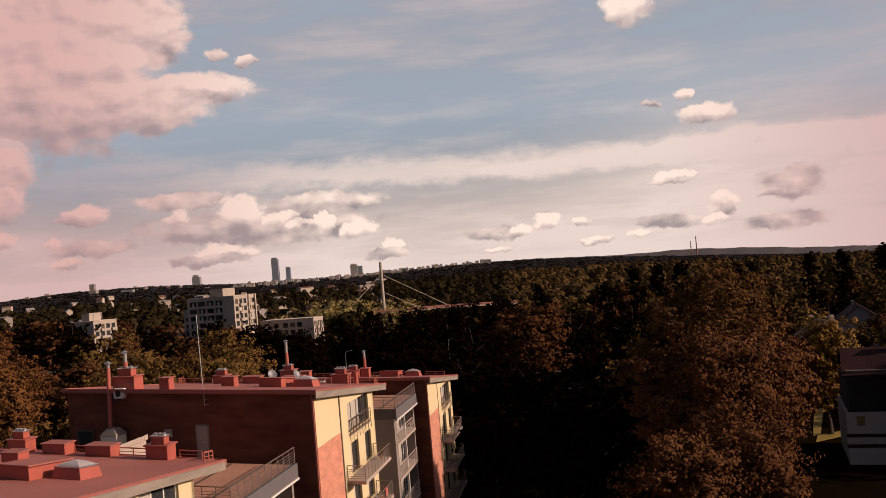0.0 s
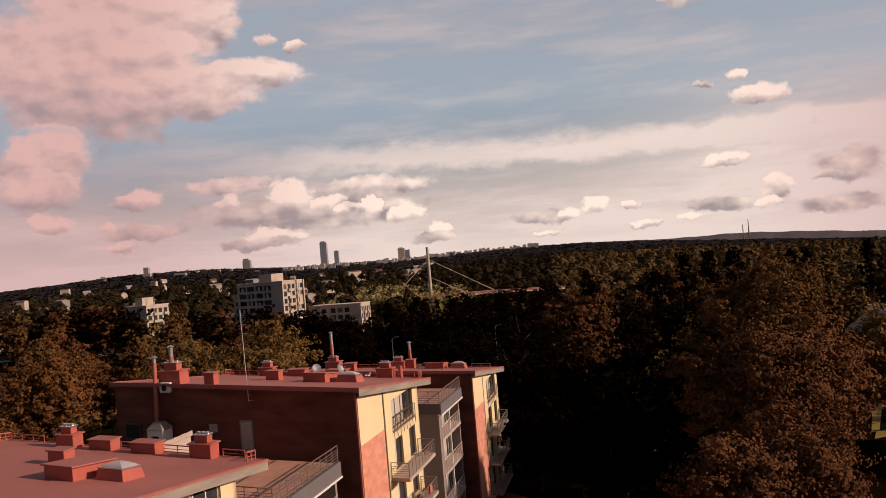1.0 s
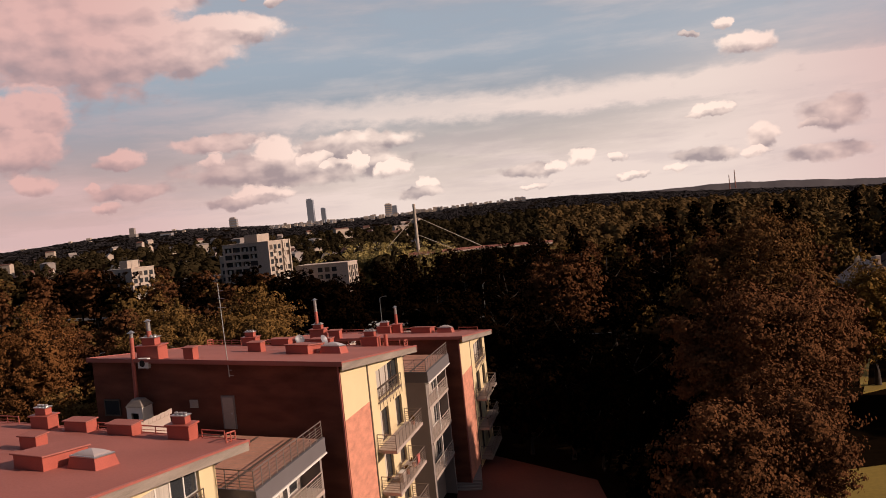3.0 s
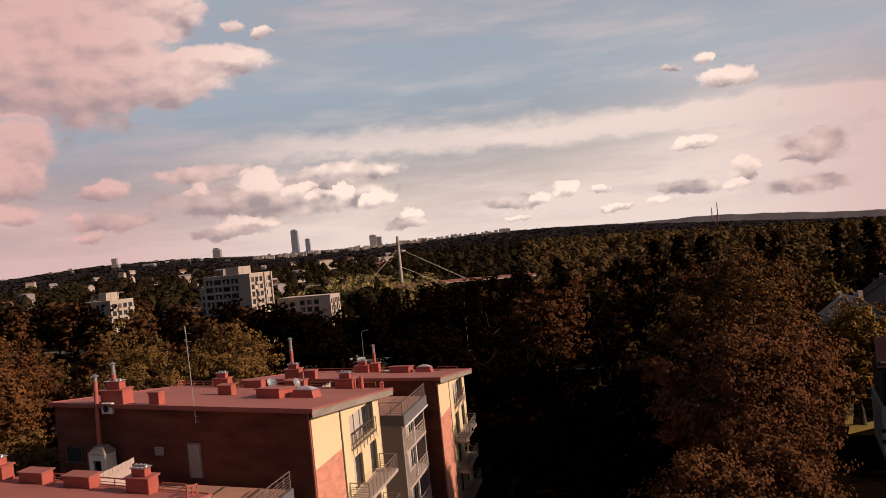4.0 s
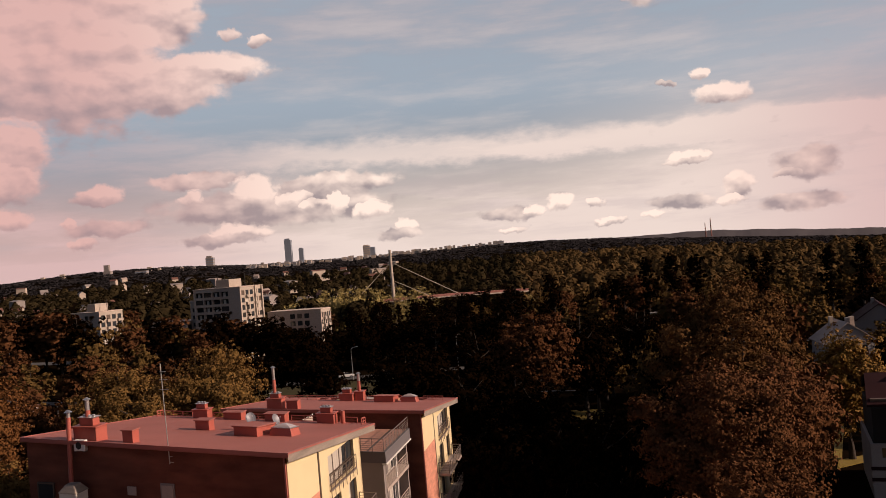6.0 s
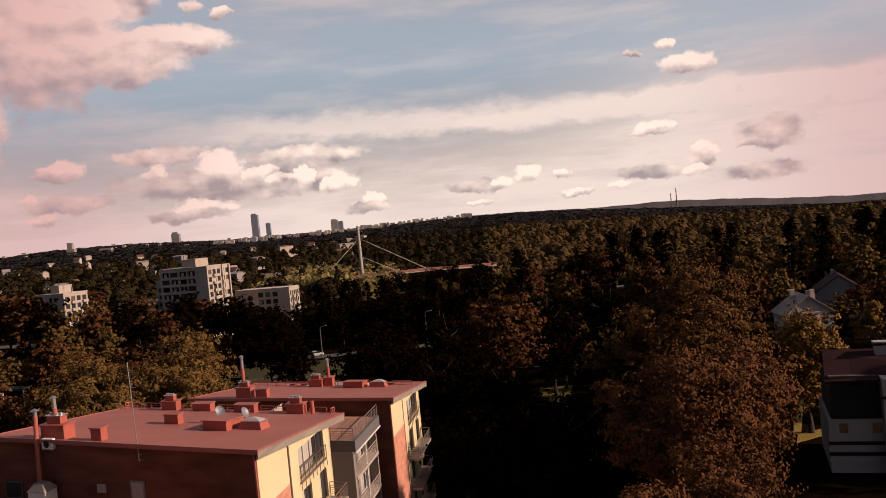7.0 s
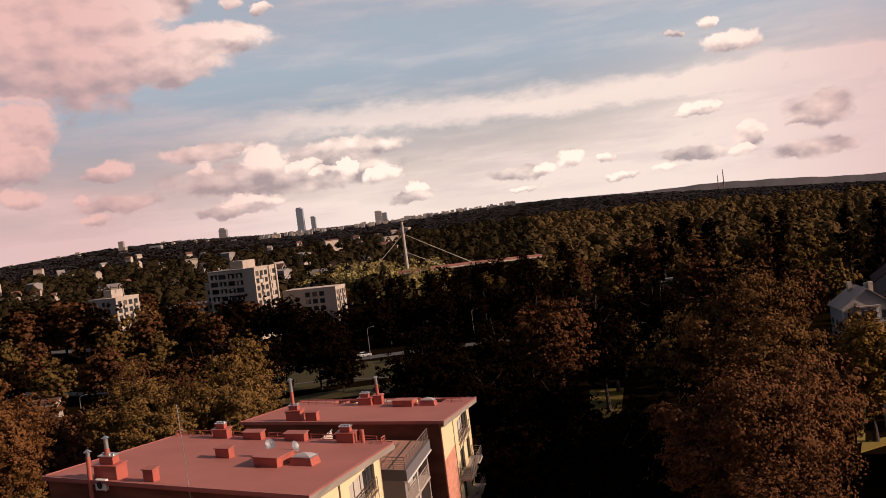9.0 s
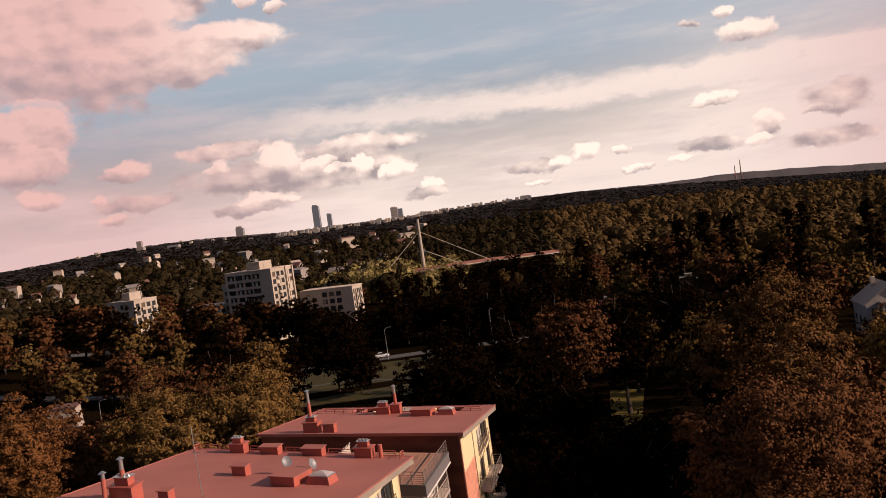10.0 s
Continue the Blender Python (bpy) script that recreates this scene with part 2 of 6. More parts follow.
M["leaf_maple"] = material("olive_green_leaves", (0.044, 0.026, 0.009), 0.6, scale=0.5, vary=0.5, second=(0.275, 0.154, 0.050), island=0.18, bump=0, spec=0.0)
M["leaf_yellow"] = material("yellow_autumn_leaves", (0.15, 0.080, 0.016), 0.6, scale=0.5, vary=0.4, second=(0.34, 0.18, 0.036), island=0.18, bump=0, spec=0.08)
# near-black leaves: deep shade among the trees is put into the colour
M["leaf_shade"] = material("shade_darkened_leaves", (0.0040, 0.0022, 0.0009), 0.7, scale=0.4, vary=0.45, second=(0.0115, 0.0056, 0.0023), island=0.18, bump=0, spec=0.0)
M["leaf_olive"] = material("dull_olive_leaves", (0.040, 0.024, 0.008), 0.6, scale=0.5, vary=0.5, second=(0.200, 0.118, 0.040), island=0.14, bump=0, spec=0.0)
M["leaf_brown"] = material("brown_autumn_leaves", (0.026, 0.012, 0.006), 0.6, scale=0.5, vary=0.5, second=(0.165, 0.070, 0.030), island=0.18, bump=0, spec=0.0)
M["leaf_birch"] = material("orange_brown_birch_leaves", (0.085, 0.038, 0.012), 0.6, scale=0.5, vary=0.5, second=(0.230, 0.098, 0.036), island=0.18, bump=0, spec=0.0)
M["leaf_willow"] = material("pale_willow_leaves", (0.27, 0.205, 0.070), 0.6, scale=0.4, vary=0.35, second=(0.52, 0.40, 0.15), island=0.18, bump=0, spec=0.08)
# one canopy in two colours: shade painted in first, sunlight in the second
M["forest"] = material("shaded_forest_canopy", (0.010, 0.0075, 0.0036), 0.85, scale=0.035, vary=0.5, second=(0.060, 0.043, 0.020), island=0.09, bump=0, fine=0.05, spec=0.0)
M["forest_sunlit"] = material("sunlit_forest_canopy", (0.022, 0.016, 0.007), 0.85, scale=0.035, vary=0.5, second=(0.190, 0.114, 0.046), island=0.07, bump=0, fine=0.05, spec=0.0)
# distance haze is mixed into the next two greys
M["forest_far"] = material("haze_grey_woods", (0.036, 0.032, 0.033), 0.95, scale=0.004, vary=0.15, second=(0.052, 0.046, 0.046), island=0.12, bump=0, fine=0.03, spec=0.0)
M["ridge"] = material("haze_blue_far_ridge", (0.100, 0.092, 0.096), 0.95, scale=0.004, vary=0.1, second=(0.118, 0.106, 0.108), island=0.04, bump=0, fine=0.03, spec=0.0)
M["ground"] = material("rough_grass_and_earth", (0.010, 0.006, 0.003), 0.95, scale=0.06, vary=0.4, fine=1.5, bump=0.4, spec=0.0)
M["lawn"] = material("mown_lawn", (0.050, 0.040, 0.011), 0.95, scale=0.15, vary=0.3, fine=3, bump=0.3, spec=0.2)
# grass of the bank, yellowed so that it looks sunlit
M["lawn_sun_tint"] = material("sun_tinted_grass", (0.13, 0.092, 0.020), 0.95, scale=0.15, vary=0.35, fine=3, bump=0.3, spec=0.1)
M["lawn_dry"] = material("dry_yellow_lawn", (0.24, 0.165, 0.035), 0.95, scale=0.15, vary=0.25, fine=3, bump=0.3, spec=0.2)
M["asphalt"] = material("grey_asphalt", (0.075, 0.07, 0.066), 0.9, scale=0.3, vary=0.2, fine=6)
M["paver"] = material("red_block_paving", (0.15, 0.038, 0.021), 0.9, scale=0.5, vary=0.25, fine=5, bump=0.3)
M["panel"] = material("pale_precast_panel", (0.40, 0.33, 0.27), 0.85, scale=0.15, vary=0.22, fine=2)
# same panels, lightened and warmed to offset shade on the fronts
M["panel_lifted"] = material("shade_lifted_panel", (0.53, 0.405, 0.325), 0.85, scale=0.15, vary=0.25, fine=2)
M["city_white"] = material("far_pale_render", (0.44, 0.35, 0.28), 0.9, scale=0.02, vary=0.2, fine=0.2, bump=0)
M["city_grey"] = material("far_grey_render", (0.26, 0.22, 0.20), 0.9, scale=0.02, vary=0.2, fine=0.2, bump=0)
M["city_blue"] = material("far_blue_grey_glazing", (0.22, 0.24, 0.28), 0.4, scale=0.02, vary=0.2, fine=0.2, bump=0)
M["rooftile"] = material("brown_red_roof_tiles", (0.15, 0.065, 0.045), 0.85, scale=0.6, vary=0.3, fine=4, bump=0.3)
M["slate"] = material("dark_plum_metal_roof", (0.034, 0.012, 0.013), 0.85, scale=0.6, vary=0.2, fine=4, spec=0.1)
M["paleroof"] = material("pale_tin_roof", (0.34, 0.26, 0.22), 0.75, scale=0.5, vary=0.12)
M["carpaint"] = material("white_car_paint", (0.75, 0.73, 0.70), 0.25, vary=0.03, bump=0)
M["carblack"] = material("black_car_paint", (0.012, 0.012, 0.014), 0.25, vary=0.03, bump=0)
M["rubber"] = material("black_rubber", (0.02, 0.02, 0.02), 0.8, vary=0.1)
M["deckred"] = material("red_bridge_paint", (0.24, 0.075, 0.055), 0.6, scale=0.1, vary=0.15)
M["cloth"] = material("washed_red_cloth", (0.45, 0.12, 0.10), 0.9, vary=0.2)
M["pot"] = material("terracotta", (0.35, 0.15, 0.09), 0.9, vary=0.2)

# ---------------------------------------------------------------- mesh helpers
BASE = {}


def thing(name, at, label, category, group="", kind=""):
    e = new(name)
    e.location = at
    BASE[e.name] = Vector(at)
    return tagged(e, label, category, group, kind)


def finish(name, me, mat, parent, label=""):
    ob = new(name, me)
    if mat is not None and not me.materials:
        me.materials.append(mat)
    if parent is not None:
        ob.parent = parent
        BASE[ob.name] = BASE.get(parent.name, Vector((0, 0, 0)))
    if label:
        ob["label"] = label
    return ob


def part(name, bm, mat, parent, label=""):
    """Links a bmesh, drawn in world places, as one mesh under a thing or a part."""
    me = bpy.data.meshes.new(name)
    if parent is not None:
        bmesh.ops.translate(bm, verts=bm.verts, vec=-BASE.get(parent.name, Vector((0, 0, 0))))
    bmesh.ops.recalc_face_normals(bm, faces=bm.faces)
    bm.to_mesh(me)
    bm.free()
    return finish(name, me, mat, parent, label)


def hexa(bm, pts):
    """A solid from eight corners: four below, four above, in the same turn."""
    v = [bm.verts.new(p) for p in pts]
    for f in ((3, 2, 1, 0), (4, 5, 6, 7), (0, 1, 5, 4), (1, 2, 6, 5), (2, 3, 7, 6), (3, 0, 4, 7)):
        bm.faces.new([v[i] for i in f])


def bevelled(bm, width, segments=1):
    bmesh.ops.recalc_face_normals(bm, faces=bm.faces)
    bmesh.ops.bevel(bm, geom=bm.edges[:], offset=width, segments=segments, affect="EDGES", profile=0.7, clamp_overlap=True)
    return bm


def bar(bm, a, b, r, n=6):
    """A round bar from a to b."""
    a, b = Vector(a), Vector(b)
    d = b - a
    m = Matrix.Translation((a + b) / 2) @ d.to_track_quat("Z", "Y").to_matrix().to_4x4()
    bmesh.ops.create_cone(bm, cap_ends=True, segments=n, radius1=r, radius2=r, depth=d.length, matrix=m)


def tube(bm, pts, radii, n=8):
    """A tapered tube along points."""
    rings = []
    for i, p in enumerate(pts):
        p = Vector(p)
        d = (Vector(pts[min(i + 1, len(pts) - 1)]) - Vector(pts[max(i - 1, 0)])).normalized()
        q = d.to_track_quat("Z", "Y")
        rings.append([bm.verts.new(p + q @ Vector((math.cos(k * math.tau / n) * radii[i], math.sin(k * math.tau / n) * radii[i], 0))) for k in range(n)])
    for r0, r1 in zip(rings, rings[1:]):
        for k in range(n):
            bm.faces.new((r0[k], r0[(k + 1) % n], r1[(k + 1) % n], r1[k]))
    bm.faces.new(rings[-1])
    bm.faces.new(rings[0][::-1])

# ---------------------------------------------------------------- ground
def smooth(a, b, x):
    t = np.clip((np.asarray(x, float) - a) / (b - a), 0, 1)
    return t * t * (3 - 2 * t)


def height(x, y):
    """The lie of the land: a yard, a slope down to a road, a river valley, wooded hills behind."""
    x, y = np.asarray(x, float), np.asarray(y, float)
    d = np.hypot(x, y)
    az = np.degrees(np.arctan2(x, np.maximum(y, 1)))
    far = np.interp(az, [-60, -35, -30, -25, -20, -14, -8, 0, 5, 10, 15, 25, 40, 60], [20, 22, 36, 60, 60, 34, 30, 42, 40, 22, -2, -52, -60, -40])
    h = -1.2 - 5.3 * smooth(110, 215, d)
    h = h - 7.0 * smooth(400, 520, d) * (1 - smooth(560, 760, d))
    rise = np.clip((d - 640) / 3300, 0, 1)
    h = h + (far + 6.5) * (0.75 * rise + 0.25 * rise**2) * smooth(600, 900, d)
    h = h + 5.0 * np.sin(x / 310 + 1.3) * np.sin(d / 420) * smooth(700, 1600, d)
    h = h + 24.0 * smooth(4000, 4400, d) * smooth(9, 17, az)
    h = h + 6.0 * smooth(70, 170, -x) * smooth(170, 260, d) * (1 - smooth(480, 700, d))
    h = h - 5.0 * np.exp(-((x + 106) ** 2 + (y - 204) ** 2) / 1300.0)
    return np.where(y < -40, -1.2, h)


def build_ground():
    rings = [0.0] + list(np.geomspace(12, 4880, 76))
    n = 180
    verts, faces = [(0, 0, float(height(0, 0)))], []
    for r in rings[1:]:
        a = np.arange(n) * math.tau / n
        x, y = r * np.sin(a), r * np.cos(a)
        verts += list(zip(x.tolist(), y.tolist(), height(x, y).tolist()))
    for k in range(n):
        faces.append((0, 1 + (k + 1) % n, 1 + k))
    for i in range(len(rings) - 2):
        p, q = 1 + i * n, 1 + (i + 1) * n
        for k in range(n):
            faces.append((p + k, p + (k + 1) % n, q + (k + 1) % n, q + k))
    me = bpy.data.meshes.new("ground")
    me.from_pydata(verts, [], faces)
    me.polygons.foreach_set("use_smooth", [True] * len(me.polygons))
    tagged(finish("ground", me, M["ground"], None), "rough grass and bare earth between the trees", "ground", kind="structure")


build_ground()


def ribbon(name, line, width, lift, mat, label, category, thick=0.12):
    """A strip of road or path laid along a line, on the ground."""
    bm = bmesh.new()
    pts = []
    for (x0, y0), (x1, y1) in zip(line, line[1:]):
        n = max(2, int(math.hypot(x1 - x0, y1 - y0) / 6))
        pts += [(x0 + (x1 - x0) * i / n, y0 + (y1 - y0) * i / n) for i in range(n)]
    pts.append(line[-1])
    rows = []
    for i, (x, y) in enumerate(pts):
        ax, ay = pts[max(i - 1, 0)]
        bx, by = pts[min(i + 1, len(pts) - 1)]
        d = Vector((bx - ax, by - ay)).normalized()
        row = []
        for k in (-1, 1):
            px, py = x - d.y * width / 2 * k, y + d.x * width / 2 * k
            row.append((px, py))
        z = float(height(x, y)) + lift
        rows.append([bm.verts.new((*row[0], z)), bm.verts.new((*row[1], z)), bm.verts.new((*row[1], z - thick - 0.3)), bm.verts.new((*row[0], z - thick - 0.3))])
    for a, b in zip(rows, rows[1:]):
        for k in range(4):
            bm.faces.new((a[k], a[(k + 1) % 4], b[(k + 1) % 4], b[k]))
    bm.faces.new(rows[0])
    bm.faces.new(rows[-1][::-1])
    return tagged(part(name, bm, mat, None), label, category, kind="structure")


def patch(name, corners, lift, mat, label, category):
    """A level bed of lawn or paving with an edge of its own."""
    bm = bmesh.new()
    grid = 14
    (ax, ay), (bx, by), (cx, cy), (dx, dy) = corners
    vs = {}
    for i in range(grid + 1):
        for j in range(grid + 1):
            p, q = i / grid, j / grid
            x = (ax * (1 - p) + bx * p) * (1 - q) + (dx * (1 - p) + cx * p) * q
            y = (ay * (1 - p) + by * p) * (1 - q) + (dy * (1 - p) + cy * p) * q
            vs[i, j] = bm.verts.new((x, y, float(height(x, y)) + lift))
    for i in range(grid):
        for j in range(grid):
            bm.faces.new((vs[i, j], vs[i + 1, j], vs[i + 1, j + 1], vs[i, j + 1]))
    r = bmesh.ops.extrude_face_region(bm, geom=bm.faces[:])
    bmesh.ops.translate(bm, verts=[g for g in r["geom"] if isinstance(g, bmesh.types.BMVert)], vec=(0, 0, -0.4))
    return tagged(part(name, bm, mat, None), label, category, kind="structure")


ribbon("road", [(-330, 232), (-120, 236), (-60, 242), (-20, 246), (40, 250), (160, 252), (330, 250)], 5.5, 0.10, M["asphalt"], "grey asphalt street behind the trees", "road")
ribbon("path", [(-180, 205), (-90, 214), (-40, 216), (-12, 205), (30, 190)], 1.1, 0.14, M["asphalt"], "narrow grey footpath across the lawn", "path")
ribbon("driveway", [(-260, 292), (-190, 300), (-140, 306)], 9, 0.10, M["asphalt"], "grey asphalt car park by the flats", "road")
patch("lawn", [(-58, 190), (-8, 184), (-8, 239), (-60, 236)], 0.06, M["lawn"], "green mown lawn beside the street", "lawn")
patch("lawn_bank", [(18, 124), (22, 123), (27.5, 156), (21.5, 157)], 0.06, M["lawn_sun_tint"], "grass between dark trees, sunlight tinted into its colour", "lawn")
patch("lawn_yard", [(26, 60), (46, 57), (50, 76), (30, 73)], 0.06, M["lawn_dry"], "sunlit yellowish lawn in the yard", "lawn")
patch("yard", [(-1.0, 56), (13, 55), (12, 76), (-0.6, 90)], 0.06, M["paver"], "red block paving in front of the flats", "paving")

# ---------------------------------------------------------------- the apartment building with its three stepped sections
FLOORS = (11.6, 8.65, 5.7, 2.75, -0.2)
GROUND = -1.3


class Section:
    """A section's own axes: s along the balcony front, o outward past the roof's edge, z up."""

    def __init__(self, corner, left, away, roof_z, drop):
        self.n = Vector((*corner, 0))
        left, away = Vector((*left, 0)), Vector((*away, 0))
        self.width, self.depth = left.length, away.length
        self.u, self.v = -left.normalized(), away.normalized()
        self.z, self.drop = roof_z, drop
        self.out = Vector((self.v.y, -self.v.x, 0))

    def p(self, s, o, z):
        return self.n + self.v * s + self.u * o + Vector((0, 0, z))

    def roof(self, s, o):
        return self.z - 0.0216 * o - 0.117 * s

    def box(self, bm, s0, s1, o0, o1, z0, z1):
        c = ((s0, o0), (s1, o0), (s1, o1), (s0, o1))
        hexa(bm, [self.p(s, o, z0) for s, o in c] + [self.p(s, o, z1) for s, o in c])

    def slab(self, bm, s0, s1, o0, o1, lo, hi):
        """A solid that follows the roof's slope, from lo to hi over its plane."""
        c = ((s0, o0), (s1, o0), (s1, o1), (s0, o1))
        hexa(bm, [self.p(s, o, self.roof(s, o) + lo) for s, o in c] + [self.p(s, o, self.roof(s, o) + hi) for s, o in c])

    def wall(self, bm, s0, s1, o0, o1, z0, z1, holes, sloped=False):
        """A wall with openings (s0, s1, z0, z1) through it; its head may follow the roof."""
        cuts = sorted({s0, s1, *(h[0] for h in holes), *(h[1] for h in holes)})
        for a, b in zip(cuts, cuts[1:]):
            mine = sorted(h[2:] for h in holes if h[0] <= a + 1e-6 and h[1] >= b - 1e-6)
            low = z0
            for h0, h1 in mine:
                if h0 > low + 1e-3:
                    self.box(bm, a, b, o0, o1, low, h0)
                low = h1
            if sloped:
                c = ((a, o0), (b, o0), (b, o1), (a, o1))
                hexa(bm, [self.p(s, o, low) for s, o in c] + [self.p(s, o, self.roof(s, o) - 0.3) for s, o in c])
            elif z1 > low + 1e-3:
                self.box(bm, a, b, o0, o1, low, z1)


def window(sec, own, s0, s1, z0, z1, o, mat, panes=2, curtain=True, transom=0.0):
    """A window with frame, panes and a curtain; o is the face of the frame."""
    bm = bmesh.new()
    w = 0.07
    for a, b in ((s0, s0 + w), (s1 - w, s1)):
        sec.box(bm, a, b, o - 0.1, o, z0, z1)
    for a, b in ((z0, z0 + w), (z1 - w, z1)):
        sec.box(bm, s0 + w, s1 - w, o - 0.1, o, a, b)
    step = (s1 - s0) / panes
    win = part("window", bm, mat, own)
    for k in range(1, panes):
        bm = bmesh.new()
        sec.box(bm, s0 + k * step - 0.05, s0 + k * step + 0.05, o - 0.1, o - 0.004, z0 + w, z1 - w)
        part("mullion", bm, mat, win)
    if transom:
        bm = bmesh.new()
        sec.box(bm, s0 + w, s1 - w, o - 0.1, o - 0.008, transom - 0.05, transom + 0.05)
        part("transom", bm, mat, win)
    for k in range(panes):
        bm = bmesh.new()
        sec.box(bm, s0 + k * step + 0.03, s0 + (k + 1) * step - 0.03, o - 0.07, o - 0.055, z0 + 0.03, z1 - 0.03)
        part("pane", bm, M["glass"], win)
    if curtain:
        bm = bmesh.new()
        half = (s1 - s0) * (0.62 if transom else 0.46)
        sec.box(bm, s0 + 0.1, s0 + half, o - 0.052, o - 0.048, z0 + 0.1, z1 - 0.1)
        part("curtain", bm, M["curtain"], win, "pale drawn curtain behind glass")
    return win


def railing(own, corners, z, high, mat, bars=5, gap=1.0, name="railing", r=0.022, foot=0.1):
    """A steel railing along corners: posts, a handrail and level bars, each a part."""
    bm = bmesh.new()
    for a, b in zip(corners, corners[1:]):
        bar(bm, Vector(a) + Vector((0, 0, z + high)), Vector(b) + Vector((0, 0, z + high)), r * 1.5)
    rail = part(name, bm, mat, own)
    for k in range(bars):
        bm = bmesh.new()
        zz = z + high * (0.14 + 0.76 * k / max(bars, 1))
        for a, b in zip(corners, corners[1:]):
            bar(bm, Vector(a) + Vector((0, 0, zz)), Vector(b) + Vector((0, 0, zz)), r * 0.75, 5)
        part("rail_bar", bm, mat, rail)
    post = None
    for a, b in zip(corners, corners[1:]):
        a, b = Vector(a), Vector(b)
        n = max(1, round((b - a).length / gap))
        for k in range(n + 1):
            q = a.lerp(b, k / n) + Vector((0, 0, z)) - BASE.get(own.name, Vector((0, 0, 0)))
            if post is None:
                bm = bmesh.new()
                bar(bm, (0, 0, -foot), (0, 0, high), r * 1.3)
                me = bpy.data.meshes.new("post")
                bm.to_mesh(me)
                bm.free()
                me.materials.append(mat)
                post = me
            ob = finish("post", post, None, rail)
            ob.location = q
    return rail


def roof_chimney(sec, own, s, w, wide, deep, low, top, cowl=False, pipe=0.0):
    """A red sheet-clad chimney: a box with a capping, a smaller box on it and metal pots."""
    z = sec.roof(s, -w)
    bm = bmesh.new()
    sec.box(bm, s, s + deep, -w - wide, -w, z - 0.3, z + low)
    ch = part("chimney", bevelled(bm, 0.025), M["red"], own, "red sheet-clad chimney stack")
    bm = bmesh.new()
    sec.box(bm, s - 0.1, s + deep + 0.1, -w - wide - 0.1, -w + 0.1, z + low, z + low + 0.09)
    part("cap", bevelled(bm, 0.02), M["red"], ch)
    if top:
        bm = bmesh.new()
        sec.box(bm, s + deep * 0.2, s + deep * 0.8, -w - wide * 0.8, -w - wide * 0.2, z + low + 0.09, z + low + top)
        part("chimney_head", bevelled(bm, 0.02), M["red"], ch)
        bm = bmesh.new()
        sec.box(bm, s + deep * 0.15, s + deep * 0.85, -w - wide * 0.85, -w - wide * 0.15, z + low + top, z + low + top + 0.05)
        part("head_cap", bm, M["steel"], ch)
        for k in range(3):
            bm = bmesh.new()
            c = sec.p(s + deep * 0.5, -w - wide * (0.3 + 0.2 * k), z + low + top + 0.05)
            bar(bm, c, c + Vector((0, 0, 0.12)), 0.11, 10)
            part("pot", bm, M["steel"], ch)
    if pipe:
        c = sec.p(s + deep * 0.5, -w - wide * 0.55, z + low)
        bm = bmesh.new()
        bar(bm, c, c + Vector((0, 0, pipe * 0.62)), 0.17, 14)
        part("flue", bm, M["red"], ch)
        bm = bmesh.new()
        bar(bm, c + Vector((0, 0, pipe * 0.62)), c + Vector((0, 0, pipe)), 0.15, 14)
        part("flue_top", bm, M["steel"], ch, "bare metal flue end")
        bm = bmesh.new()
        bmesh.ops.create_cone(bm, cap_ends=True, segments=14, radius1=0.26, radius2=0.05, depth=0.14, matrix=Matrix.Translation(c + Vector((0, 0, pipe + 0.13))))
        part("rain_cap", bm, M["steel"], ch)
    return ch


def roof_hatch(sec, own, s, w, wide, deep, high):
    z = sec.roof(s + deep / 2, -w - wide / 2)
    bm = bmesh.new()
    sec.slab(bm, s, s + deep, -w - wide, -w, -0.1, high)
    h = part("roof_hatch", bevelled(bm, 0.02), M["red"], own, "large red sheet-clad roof upstand")
    bm = bmesh.new()
    sec.slab(bm, s - 0.12, s + deep + 0.12, -w - wide - 0.12, -w + 0.12, high, high + 0.08)
    part("lid", bevelled(bm, 0.02), M["roof"], h)
    return h


def skylight(sec, own, s, w, wide, deep):
    """A splayed red kerb with a metal frame and a milky pyramid dome."""
    bm = bmesh.new()
    lo = [sec.p(a, b, sec.roof(a, b) - 0.05) for a, b in ((s, -w - wide), (s + deep, -w - wide), (s + deep, -w), (s, -w))]
    i = 0.14
    tz = sec.roof(s + deep / 2, -w - wide / 2) + 0.62
    hi = [sec.p(a, b, sec.roof(a, b) + 0.5) for a, b in ((s + i, -w - wide + i), (s + deep - i, -w - wide + i), (s + deep - i, -w - i), (s + i, -w - i))]
    hexa(bm, lo + hi)
    k = part("skylight_kerb", bevelled(bm, 0.02), M["red"], own, "red splayed skylight kerb")
    bm = bmesh.new()
    sec.slab(bm, s + 0.12, s + deep - 0.12, -w - wide + 0.12, -w - 0.12, 0.5, 0.58)
    part("skylight_frame", bevelled(bm, 0.02), M["steel"], k, "bright metal frame")
    bm = bmesh.new()
    rings = []
    for t in np.linspace(0, 1, 6):
        f = (1 - t) ** 0.85 * 0.94 + 0.06
        zz = 0.58 + 0.24 * t ** 0.75
        ring = []
        for a, b in ((-1, -1), (1, -1), (1, 1), (-1, 1)):
            ss, oo = s + deep / 2 + a * f * (deep / 2 - 0.22), -w - wide / 2 + b * f * (wide / 2 - 0.22)
            ring.append(bm.verts.new(sec.p(ss, oo, sec.roof(ss, oo) + zz)))
        rings.append(ring)
    for a, b in zip(rings, rings[1:]):
        for q in range(4):
            bm.faces.new((a[q], a[(q + 1) % 4], b[(q + 1) % 4], b[q]))
    bm.faces.new(rings[-1])
    part("dome", bm, M["dome"], k, "milky acrylic pyramid dome")


